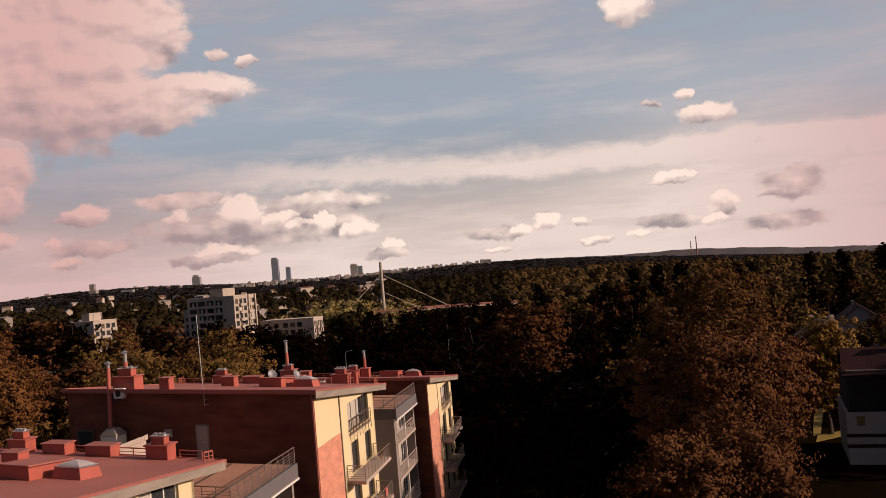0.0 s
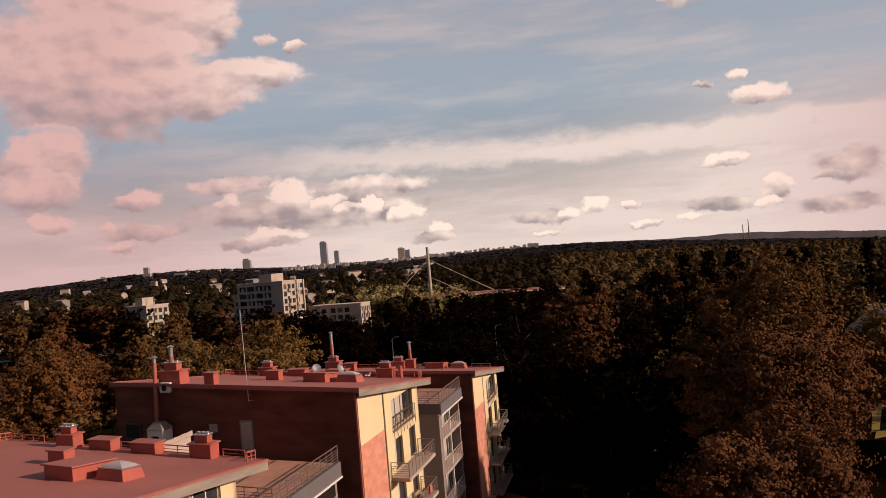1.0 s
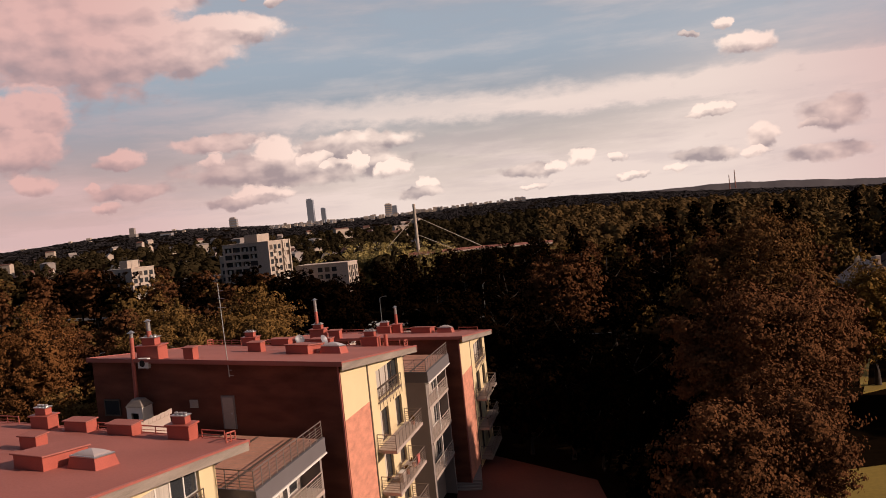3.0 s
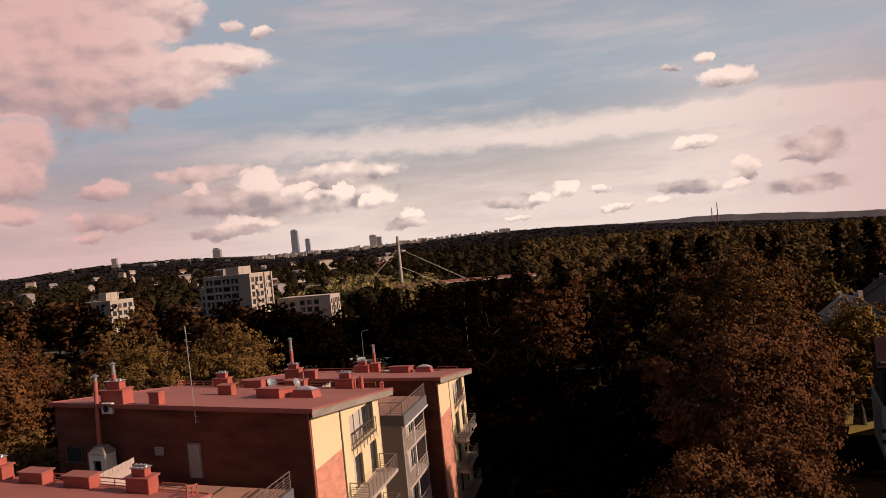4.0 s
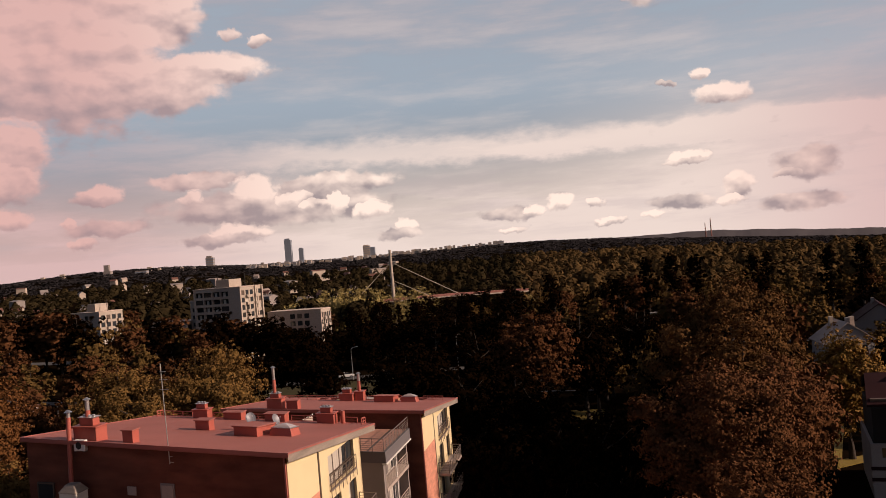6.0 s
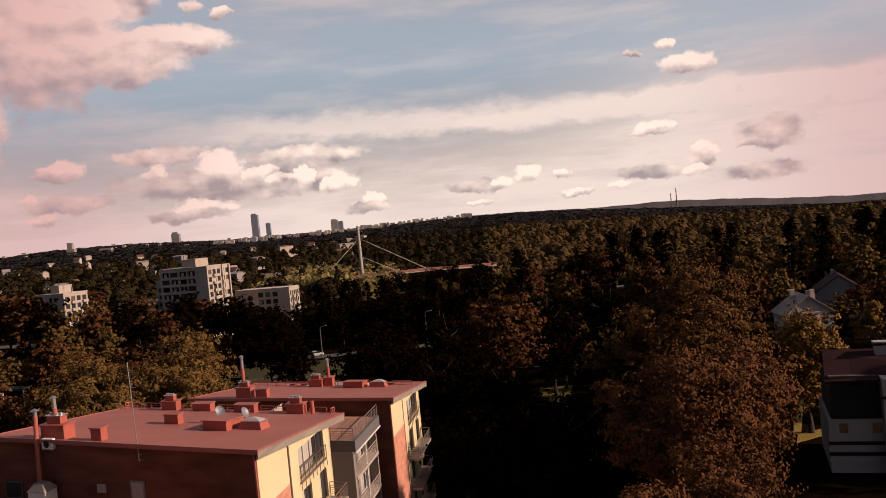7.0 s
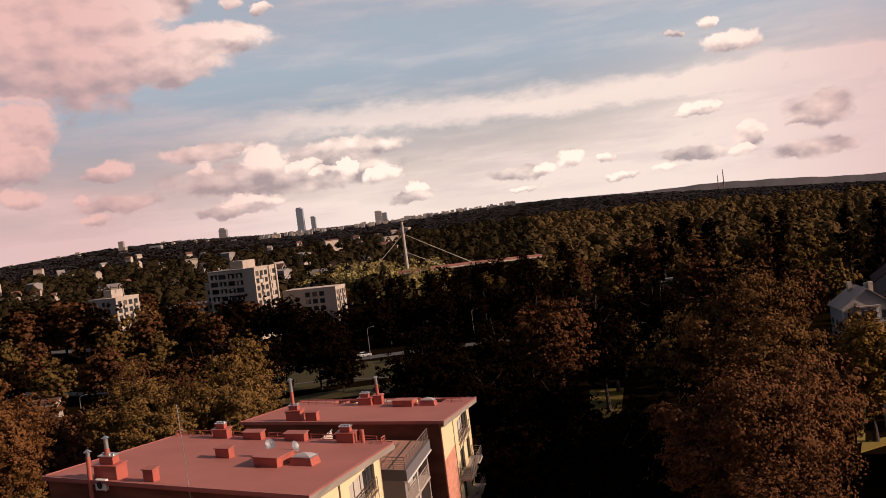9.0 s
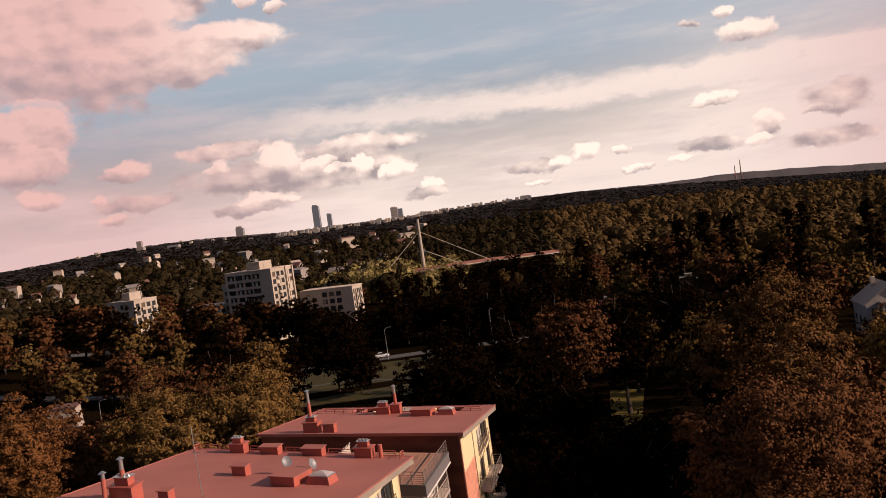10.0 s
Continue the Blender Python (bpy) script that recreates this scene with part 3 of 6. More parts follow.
def vent_box(sec, own, s, w, wide, deep, high):
    z = sec.roof(s + deep / 2, -w - wide / 2)
    bm = bmesh.new()
    sec.box(bm, s, s + deep, -w - wide, -w, z - 0.2, z + high)
    v = part("vent_box", bevelled(bm, 0.02), M["red"], own, "red sheet-clad ventilation box")
    bm = bmesh.new()
    sec.box(bm, s - 0.1, s + deep + 0.1, -w - wide - 0.1, -w + 0.1, z + high, z + high + 0.07)
    part("cap", bevelled(bm, 0.015), M["roof"], v)


def roof_guard(sec, own, s, w0, w1, high=0.45):
    c = [sec.p(s, -w0, sec.roof(s, -w0)), sec.p(s, -w1, sec.roof(s, -w1))]
    railing(own, c, 0.0, high, M["red"], 2, 1.2, "roof_guard", 0.025)


def satellite_dish(at, aim, r=0.45):
    """A dish on a short mast, standing on the roof."""
    d = thing("satellite_dish", at, "pale grey satellite dish on the red roof", "antenna", "satellite dishes")
    bm = bmesh.new()
    bar(bm, at, Vector(at) + Vector((0, 0, 0.75)), 0.03)
    part("mast", bm, M["steel"], d)
    bm = bmesh.new()
    c = Vector(at) + Vector((0, 0, 0.85))
    q = Vector(aim).to_track_quat("Z", "Y")
    rings = [[bm.verts.new(c + q @ Vector((math.cos(k * math.tau / 20) * r * f, math.sin(k * math.tau / 20) * r * f * 1.08, 0.28 * r * f * f))) for k in range(20)] for f in (0.05, 0.35, 0.7, 1.0)]
    for a, b in zip(rings, rings[1:]):
        for k in range(20):
            bm.faces.new((a[k], a[(k + 1) % 20], b[(k + 1) % 20], b[k]))
    bm.faces.new(rings[0][::-1])
    me = part("reflector", bm, M["dish"], d)
    me.modifiers.new("thick", "SOLIDIFY").thickness = 0.02
    bm = bmesh.new()
    f = c + q @ Vector((0, 0, 0.55))
    bar(bm, c + q @ Vector((0, -r * 0.9, 0.15)), f, 0.015)
    bar(bm, f, f + q @ Vector((0, 0.02, -0.12)), 0.04)
    part("feed_arm", bm, M["steel"], d)


def balcony(sec, own, floor, s0, s1, reach, o=-0.4):
    bm = bmesh.new()
    sec.box(bm, s0, s1, o, o + reach, floor - 0.24, floor)
    b = part("balcony", bevelled(bm, 0.02), M["concrete"], own, "concrete balcony slab with steel railing")
    c = [sec.p(s0 + 0.06, o + 0.05, 0), sec.p(s0 + 0.06, o + reach - 0.06, 0), sec.p(s1 - 0.06, o + reach - 0.06, 0), sec.p(s1 - 0.06, o + 0.05, 0)]
    railing(b, c, floor, 1.05, M["rail"], 5, 1.0)


def section(sec, label, top, hole=False, link=0.0):
    """One stepped section: shell, front, balconies, roof and what stands on it."""
    base = sec.p(0, 0, GROUND)
    own = thing("apartment_block", base, label, "apartment building", "stepped sections of the flats")
    W, D, face = sec.width, 15.0, -0.4
    floors = [f - sec.drop for f in FLOORS if f - sec.drop > GROUND + 0.8]
    # brick shell: near, left and far wall, and a core painted near-black for the unlit inside behind the front
    bm = bmesh.new()
    c = ((0.2, -W + 0.2), (0.55, -W + 0.2), (0.55, face), (0.2, face))
    hexa(bm, [sec.p(s, o, GROUND - 1) for s, o in c] + [sec.p(s, o, sec.roof(s, o) - 0.3) for s, o in c])
    part("brick_wall", bm, M["brick"], own, "dark brown brick end wall")
    bm = bmesh.new()
    c = ((0.55, -W + 0.2), (D, -W + 0.2), (D, -W + 0.55), (0.55, -W + 0.55))
    hexa(bm, [sec.p(s, o, GROUND - 1) for s, o in c] + [sec.p(s, o, sec.roof(s, o) - 0.3) for s, o in c])
    part("side_wall", bm, M["brick"], own)
    bm = bmesh.new()
    c = ((D, -W + 0.2), (D + 0.3, -W + 0.2), (D + 0.3, face), (D, face))
    hexa(bm, [sec.p(s, o, GROUND - 1) for s, o in c] + [sec.p(s, o, sec.roof(s, o) - 0.3) for s, o in c])
    part("rear_wall", bm, M["cream"], own)
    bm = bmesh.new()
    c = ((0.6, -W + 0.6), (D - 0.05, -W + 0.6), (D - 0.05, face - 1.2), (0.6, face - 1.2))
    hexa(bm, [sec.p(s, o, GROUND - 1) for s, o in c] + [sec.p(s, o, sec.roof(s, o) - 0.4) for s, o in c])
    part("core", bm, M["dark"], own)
    bm = bmesh.new()
    sec.box(bm, 0.14, 0.26, face - 0.06, face + 0.05, GROUND, sec.roof(0.2, face) - 0.32)
    part("corner_trim", bm, M["redtrim"], own)
    # the front: cream strip over pink brick, a brown slot, cream with openings
    pink = floors[0] + 0.6
    bm = bmesh.new()
    sec.box(bm, 0.556, 5.8, face - 0.3, face, GROUND - 1, pink)
    part("pink_panel", bm, M["pink"], own, "pinkish brick panel below the top storey")
    bm = bmesh.new()
    sec.wall(bm, 0.556, 5.8, face - 0.3, face - 0.004, pink, 0, [], True)
    part("front_wall", bm, M["cream"], own, "sunlit cream rendered front")
    bm = bmesh.new()
    sec.wall(bm, 5.8, 6.15, face - 0.3, face - 0.12, GROUND - 1, 0, [], True)
    part("slot", bm, M["darkframe"], own, "narrow brown vertical slot")
    bm = bmesh.new()
    bar(bm, sec.p(5.97, face - 0.03, GROUND), sec.p(5.97, face - 0.03, sec.roof(6, 0) - 0.35), 0.05, 8)
    part("downpipe", bm, M["darkframe"], own)
    holes = [(7.8, 13.7, floors[0] + 0.12, floors[0] + 2.25)]
    for f in floors[1:]:
        holes += [(7.9, 10.1, f + 0.05, f + 2.3), (11.9, 13.8, f + 0.05, f + 2.3)]
    bm = bmesh.new()
    sec.wall(bm, 6.15, D + 0.3, face - 0.3, face, GROUND - 1, 0, holes, True)
    part("front_wall", bm, M["cream"], own, "sunlit cream rendered front with window openings")
    for i, (a, b, z0, z1) in enumerate(holes):
        window(sec, own, a, b, z0, z1, face - 0.18, M["white"] if i == 0 and top == 12 else M["darkframe"], 5 if i == 0 and top == 12 else 4 if i == 0 else 2, True, z0 + 0.75 if i == 0 else 0.0)
    # french railing at the top, balconies below
    bm = bmesh.new()
    sec.box(bm, 7.7, 13.8, face, face + 0.16, floors[0] - 0.05, floors[0] + 0.05)
    lb = part("balcony_ledge", bm, M["rail"], own, "narrow steel ledge with railing")
    railing(lb, [sec.p(7.75, face + 0.14, 0), sec.p(13.75, face + 0.14, 0)], floors[0], 1.0, M["darkframe"], 5, 0.85, foot=0.5)
    for f in floors[1:4]:
        balcony(sec, own, f, 6.5, 14.2, 1.15 if hole else 1.55)
    # roof: sheet, fascia boards, trims
    S = 18.4
    bm = bmesh.new()
    if hole:
        for a, b, o0, o1 in ((-0.15, 14.2, -W, 0), (17.4, S, -W, 0), (14.2, 17.4, -W, -16.5), (14.2, 17.4, -3.2, 0)):
            sec.slab(bm, a, b, o0, o1, -0.28, 0)
    else:
        sec.slab(bm, -0.15, S, -W, 0, -0.28, 0)
    r = part("roof", bm, M["roof"], own, "flat red sheet roof falling away gently")
    bm = bmesh.new()
    sec.slab(bm, -0.15, S, 0.003, 0.05, -0.52, -0.06)
    part("fascia", bm, M["fascia"], r, "weathered boarded fascia")
    bm = bmesh.new()
    sec.slab(bm, -0.19, S + 0.04, -0.06, 0.09, -0.055, 0.05)
    part("edge_trim", bm, M["redtrim"], r)
    bm = bmesh.new()
    sec.slab(bm, -0.24, -0.153, -W, 0.09, -0.2, 0.03)
    part("edge_trim", bm, M["redtrim"], r)
    bm = bmesh.new()
    sec.slab(bm, S + 0.003, S + 0.08, -W, 0.09, -0.3, 0.05)
    part("edge_trim", bm, M["redtrim"], r)
    bm = bmesh.new()
    sec.slab(bm, -0.15, S, -W - 0.08, -W - 0.003, -0.3, 0.05)
    part("edge_trim", bm, M["redtrim"], r)
    if hole:
        for k in range(7):
            bm = bmesh.new()
            o = -5 - 1.7 * k
            sec.slab(bm, 14.2, 17.4, o - 0.12, o + 0.12, -0.3, -0.03)
            part("beam", bm, M["cream"] if k % 2 else M["redtrim"], r)
        bm = bmesh.new()
        sec.slab(bm, 14.2, 17.4, -16.5, -3.2, -2.0, -1.85)
        part("well_floor", bm, M["concrete"], own)
    return own


sec_a = Section((-11.6, 23.6), (-20.2, 9.2), (2.75, 18.1), 15.75, 0.0)
sec_b = Section((-5.0, 49.5), (-20.3, 8.9), (2.6, 18.2), 16.0, 0.0)
sec_c = Section((0.95, 76.4), (-20.0, 6.6), (2.4, 18.6), 13.0, 2.95)
flats_a = section(sec_a, "near section of cream and brick flats with red roof", 12)
flats_b = section(sec_b, "middle section of cream and brick flats with red roof", 11.6)
flats_c = section(sec_c, "lower far section of flats with open roof well", 8.65, hole=True)


def terrace_link(sec, s0, s1, o1, label):
    """The lower part between two sections: stacked loggias with a tiled roof terrace on top."""
    own = thing("terrace_block", sec.p(s0, 0, GROUND), label, "apartment building", "terrace blocks between the sections")
    W = sec.width
    bm = bmesh.new()
    sec.box(bm, 15.32, s0, -W + 1.0, -2.2, GROUND - 1, FLOORS[0] - 0.3)
    sec.box(bm, s0, s1, -W + 1.0, -0.6, GROUND - 1, FLOORS[0] - 0.3)
    part("core", bm, M["grey"], own)
    bm = bmesh.new()
    sec.box(bm, s0 - 0.3, s0 + 0.25, -2.2, o1, GROUND - 1, FLOORS[0] - 0.75)
    part("side_wall", bm, M["grey"], own, "grey rendered side wall")
    bm = bmesh.new()
    sec.box(bm, s1 - 0.3, s1, -0.6, o1 - 0.1, GROUND - 1, FLOORS[0] - 0.75)
    part("side_wall", bm, M["grey"], own)
    # terrace slab with deep grey fascia and pale drip edge
    bm = bmesh.new()
    sec.box(bm, 15.31, s0 - 0.3, -9.5, -2.2, FLOORS[0] - 0.28, FLOORS[0])
    sec.box(bm, s0 - 0.3, s1, -9.5, o1 + 0.1, FLOORS[0] - 0.28, FLOORS[0])
    part("terrace_floor", bm, M["tile"], own, "tan tiled roof terrace")
    bm = bmesh.new()
    sec.box(bm, s0 - 0.3, s1, o1 + 0.104, o1 + 0.32, FLOORS[0] - 0.75, FLOORS[0] + 0.12)
    sec.box(bm, s0 - 0.45, s0 - 0.304, -2.4, o1 + 0.32, FLOORS[0] - 0.75, FLOORS[0] + 0.12)
    part("fascia", bm, M["greyfascia"], own, "deep grey terrace fascia")
    bm = bmesh.new()
    sec.box(bm, s0 - 0.5, s1, o1 + 0.0, o1 + 0.4, FLOORS[0] - 0.86, FLOORS[0] - 0.754)
    part("drip_edge", bm, M["white"], own, "pale drip edge")
    c = [sec.p(s0 - 0.38, -2.3, 0), sec.p(s0 - 0.38, o1 + 0.2, 0), sec.p(s1 - 0.15, o1 + 0.2, 0)]
    railing(own, c, FLOORS[0] + 0.12, 1.0, M["rail"], 5, 0.95, "terrace_railing")
    for o, wide in ((-0.9, 0.22), (-3.6, 0.22), (-6.6, 0.16)):
        bm = bmesh.new()
        sec.box(bm, s0 - 0.2, s1 - 0.1, o - wide / 2, o + wide / 2, FLOORS[0] + 0.002, FLOORS[0] + 0.012)
        part("drain_strip", bm, M["darkframe"], own, "dark drain strip in the tiling")
    for k in range(1, 12):
        bm = bmesh.new()
        s = s0 + k * ((s1 - s0) / 12)
        sec.box(bm, s - 0.012, s + 0.012, -9.4, o1, FLOORS[0] + 0.0005, FLOORS[0] + 0.0015)
        part("tile_joint", bm, M["fascia"], own)
    for f in FLOORS[1:4]:
        holes = [(s0 + 0.7, s0 + 3.4, f + 0.1, f + 2.4), (s0 + 4.4, s1 - 0.9, f + 0.1, f + 2.4)]
        sides = [s0 + 0.25, *(v for h in holes for v in h[:2]), s1 - 0.3]
        for a, b in zip(sides[::2], sides[1::2]):
            bm = bmesh.new()
            sec.box(bm, a, b, -0.595, -0.4, f - 0.25, f + 2.7)
            part("loggia_wall", bm, M["grey"], own)
        for a, b, z0, z1 in holes:
            for name, low, top in (("threshold", f - 0.25, z0), ("lintel", z1, f + 2.7)):
                bm = bmesh.new()
                sec.box(bm, a, b, -0.595, -0.4, low, top)
                part(name, bm, M["grey"], own)
        for a, b, z0, z1 in holes:
            window(sec, own, a, b, z0, z1, -0.42, M["white"], 3, True)
        bm = bmesh.new()
        sec.box(bm, s0 + 0.25, s1 - 0.3, -0.39, o1 + 0.06, f - 0.25, f)
        slab_ob = part("loggia_floor", bm, M["concrete"], own)
        railing(slab_ob, [sec.p(s0 + 0.3, o1, 0), sec.p(s1 - 0.35, o1, 0)], f, 1.05, M["concrete"], 6, 0.9)
        bm = bmesh.new()
        sec.box(bm, s0 + 3.8, s0 + 3.96, o1 - 0.2, o1, f, f + 2.7)
        part("post", bm, M["white"], slab_ob)
    return own


link_a = terrace_link(sec_a, 16.6, 25.9, 1.2, "grey terrace block between the near sections")
link_b = terrace_link(sec_b, 18.5, 26.7, 0.6, "grey terrace block before the lower far section")


def roof_kit(sec, own, pipe_a=0.0, ds=0.0, box=(9.0, 11.0)):
    roof_chimney(sec, own, 0.35, 15.4, 2.1, 1.3, 0.85, 0.6, pipe=pipe_a)
    vent_box(sec, own, 0.5, 12.3, 0.9, 0.8, 0.8)
    roof_hatch(sec, own, 6.7 + ds, 5.5, 2.0, 3.2, 0.62)
    skylight(sec, own, 7.7 + ds, 3.1, 1.9, 1.8)
    vent_box(sec, own, box[0], box[1], 1.3, 0.9, 0.72)


roof_kit(sec_a, flats_a, ds=1.3, box=(11.6, 9.7))
roof_kit(sec_b, flats_b, pipe_a=1.7)
for sec, own in ((sec_a, flats_a), (sec_b, flats_b)):
    k = 1.5 if sec is sec_a else 0.0
    roof_chimney(sec, own, 17.1, 15.9 - k, 1.6, 1.0, 0.7, 0.5)
    vent_box(sec, own, 17.1, 12.3 - k * 0.8, 1.9, 1.0, 0.62)
    vent_box(sec, own, 17.1, 7.9 - k * 0.3, 2.0, 1.0, 0.62)
    roof_chimney(sec, own, 17.1, 3.2, 1.6, 1.0, 0.72, 0.5)
    for a, b in ((10.2, 12.0), (14.6, 15.8), (18.2, 21.5), (5.2, 7.7), (1.4, 3.0)):
        roof_guard(sec, own, 18.15, a, b)
    for w in (21.6, 0.7):
        c = [sec.p(17.2, -w, sec.roof(17.2, -w)), sec.p(18.2, -w, sec.roof(18.2, -w))]
        railing(own, c, 0.0, 0.5, M["red"], 2, 0.5, "roof_guard", 0.03)
bm = bmesh.new()
q = sec_b.p(17.7, -2.55, sec_b.roof(17.7, -2.55))
bar(bm, q, q + Vector((0, 0, 1.0)), 0.17, 14)
part("flue", bm, M["red"], flats_b)
# far section
roof_chimney(sec_c, flats_c, 0.5, 14.6, 1.6, 1.2, 0.9, 0.5, pipe=2.9)
vent_box(sec_c, flats_c, 0.6, 12.9, 1.2, 0.9, 0.8)
roof_chimney(sec_c, flats_c, 12.4, 10.8, 1.6, 1.2, 0.7, 0.5)
roof_chimney(sec_c, flats_c, 13.0, 9.7, 1.0, 1.0, 0.9, 0.0, pipe=1.9)
roof_hatch(sec_c, flats_c, 10.6, 5.6, 2.2, 2.4, 0.6)
skylight(sec_c, flats_c, 11.2, 3.2, 1.8, 1.6)
for a, b in ((0.8, 3.0), (5.4, 9.4), (9.6, 14.4), (14.6, 20.2)):
    roof_guard(sec_c, flats_c, 13.9, a, b)
bm = bmesh.new()
sec_c.slab(bm, 14.1, 17.5, -10.6, -7.9, 0.03, 0.09)
part("cover_sheet", bevelled(bm, 0.01), M["concrete"], flats_c, "pale sheet over part of the roof well")

satellite_dish(sec_b.p(10.6, -8.0, sec_b.roof(10.6, -8.0)), (0.5, -0.8, 0.45), 0.38)
satellite_dish(sec_b.p(10.2, -5.6, sec_b.roof(10.2, -5.6)), (0.9, -0.35, 0.4), 0.38)

# flue pipe, outdoor unit, mast and plates on the middle end wall
bm = bmesh.new()
bar(bm, sec_b.p(-0.3, -17.5, 13.0), sec_b.p(-0.05, -17.5, 17.9), 0.15, 14)
part("wall_flue", bm, M["red"], flats_b, "red flue pipe up the end wall")
cap = sec_b.p(-0.04, -17.5, 17.9)
bm = bmesh.new()
bar(bm, cap, cap + Vector((0, 0, 0.3)), 0.13, 14)
bmesh.ops.create_cone(bm, cap_ends=True, segments=14, radius1=0.27, radius2=0.06, depth=0.16, matrix=Matrix.Translation(cap + Vector((0, 0, 0.42))))
part("flue_cap", bm, M["steel"], flats_b, "bright metal rain cap")
unit = thing("air_conditioner", sec_b.p(0.1, -15.9, 15.9), "white outdoor unit on the brown brick wall", "air conditioner")
bm = bmesh.new()
sec_b.box(bm, -0.22, 0.14, -17.05, -16.05, 15.75, 16.45)
part("casing", bevelled(bm, 0.03), M["white"], unit)
bm = bmesh.new()
bmesh.ops.create_cone(bm, cap_ends=True, segments=24, radius1=0.24, radius2=0.24, depth=0.03, matrix=Matrix.Translation(sec_b.p(-0.235, -16.6, 16.1)) @ Vector((-sec_b.u.y, sec_b.u.x, 0)).to_track_quat("Z", "Y").to_matrix().to_4x4())
part("fan_grille", bm, M["dark"], unit)
for o in (-16.95, -16.15):
    bm = bmesh.new()
    sec_b.box(bm, -0.25, 0.2, o - 0.03, o + 0.03, 15.69, 15.745)
    part("bracket", bm, M["rail"], unit)
ant = thing("aerial_mast", sec_b.p(0.1, -9.0, 15.2), "thin metal aerial mast fixed to the brick wall", "antenna")
bm = bmesh.new()
bar(bm, sec_b.p(0.02, -9.0, 15.1), sec_b.p(0.02, -9.15, 21.3), 0.03, 6)
part("mast", bm, M["steel"], ant)
for z, l in ((15.2, 0.35), (15.55, 0.25), (20.3, 0.3), (20.8, 0.25), (19.7, 0.35)):
    bm = bmesh.new()
    bar(bm, sec_b.p(0.02, -9.0 - l * (z > 17), z), sec_b.p(0.02, -9.0 + l, z), 0.018, 5)
    part("arm", bm, M["steel"], ant)
look_out = thing("terrace_window", sec_b.p(0.15, -20.2, 12.3), "dark window in the brick end wall", "window")
bm = bmesh.new()
sec_b.box(bm, 0.10, 0.205, -21.0, -19.6, 12.35, 13.35)
part("pane", bm, M["glass"], look_out)
for a, b, c, d in ((-21.1, -21.003, 12.25, 13.45), (-19.597, -19.5, 12.25, 13.45), (-21.0, -19.6, 13.353, 13.45), (-21.0, -19.6, 12.25, 12.347)):
    bm = bmesh.new()
    sec_b.box(bm, 0.06, 0.205, a, b, c, d)
    part("frame_bar", bm, M["darkframe"], look_out)
plate = thing("wall_plate", sec_b.p(0.15, -12.4, 13.1), "pale plate on the brown brick wall", "plate")
bm = bmesh.new()
sec_b.box(bm, 0.13, 0.22, -12.85, -12.1, 12.95, 13.5)
part("sheet", bevelled(bm, 0.01), M["concrete"], plate)
door = thing("terrace_door", sec_b.p(0.15, -9.6, 11.6), "grey metal door in the brick end wall", "door")
bm = bmesh.new()
sec_b.box(bm, 0.08, 0.21, -9.9, -9.0, 11.6, 13.7)
part("leaf", bevelled(bm, 0.01), M["concrete"], door)
bm = bmesh.new()
sec_b.box(bm, 0.12, 0.205, -10.02, -9.905, 11.6, 13.82)
sec_b.box(bm, 0.12, 0.205, -8.995, -8.88, 11.6, 13.82)
sec_b.box(bm, 0.12, 0.205, -9.905, -8.995, 13.705, 13.82)
part("frame", bm, M["grey"], door)
bm = bmesh.new()
sec_b.box(bm, 0.02, 0.08, -9.2, -9.12, 12.6, 12.7)
part("handle", bm, M["steel"], door)


def garden_hearth(sec, s, w):
    """A white open-air hearth with a dark mouth and a hipped grey hood."""
    z = FLOORS[0] - 0.3
    c = thing("garden_hearth", sec.p(s, -w, z), "white garden hearth with dark mouth and grey hood", "fireplace")
    for slab in ((s, s + 1.3, -w - 1.5, -w - 1.38, z, z + 2.0), (s, s + 1.3, -w - 0.12, -w, z, z + 2.0), (s + 1.18, s + 1.3, -w - 1.378, -w - 0.122, z, z + 2.0), (s, s + 0.12, -w - 1.378, -w - 0.122, z + 1.6, z + 2.0), (s, s + 0.12, -w - 1.378, -w - 1.1, z, z + 1.595), (s, s + 0.12, -w - 0.4, -w - 0.122, z, z + 1.595)):
        bm = bmesh.new()
        sec.box(bm, *slab)
        part("housing_slab", bm, M["white"], c)
    bm = bmesh.new()
    lo = [sec.p(a, b, z + 2.003) for a, b in ((s - 0.1, -w - 1.6), (s + 1.4, -w - 1.6), (s + 1.4, -w + 0.1), (s - 0.1, -w + 0.1))]
    hi = [sec.p(a, b, z + 2.5) for a, b in ((s + 0.3, -w - 1.15), (s + 1.0, -w - 1.15), (s + 1.0, -w - 0.35), (s + 0.3, -w - 0.35))]
    hexa(bm, lo + hi)
    part("hood", bevelled(bm, 0.08, 2), M["fascia"], c)
    # near-black sheet painted as the darkness inside the mouth
    bm = bmesh.new()
    sec.box(bm, s + 0.6, s + 0.7, -w - 1.37, -w - 0.13, z, z + 1.99)
    part("mouth", bm, M["dark"], c)


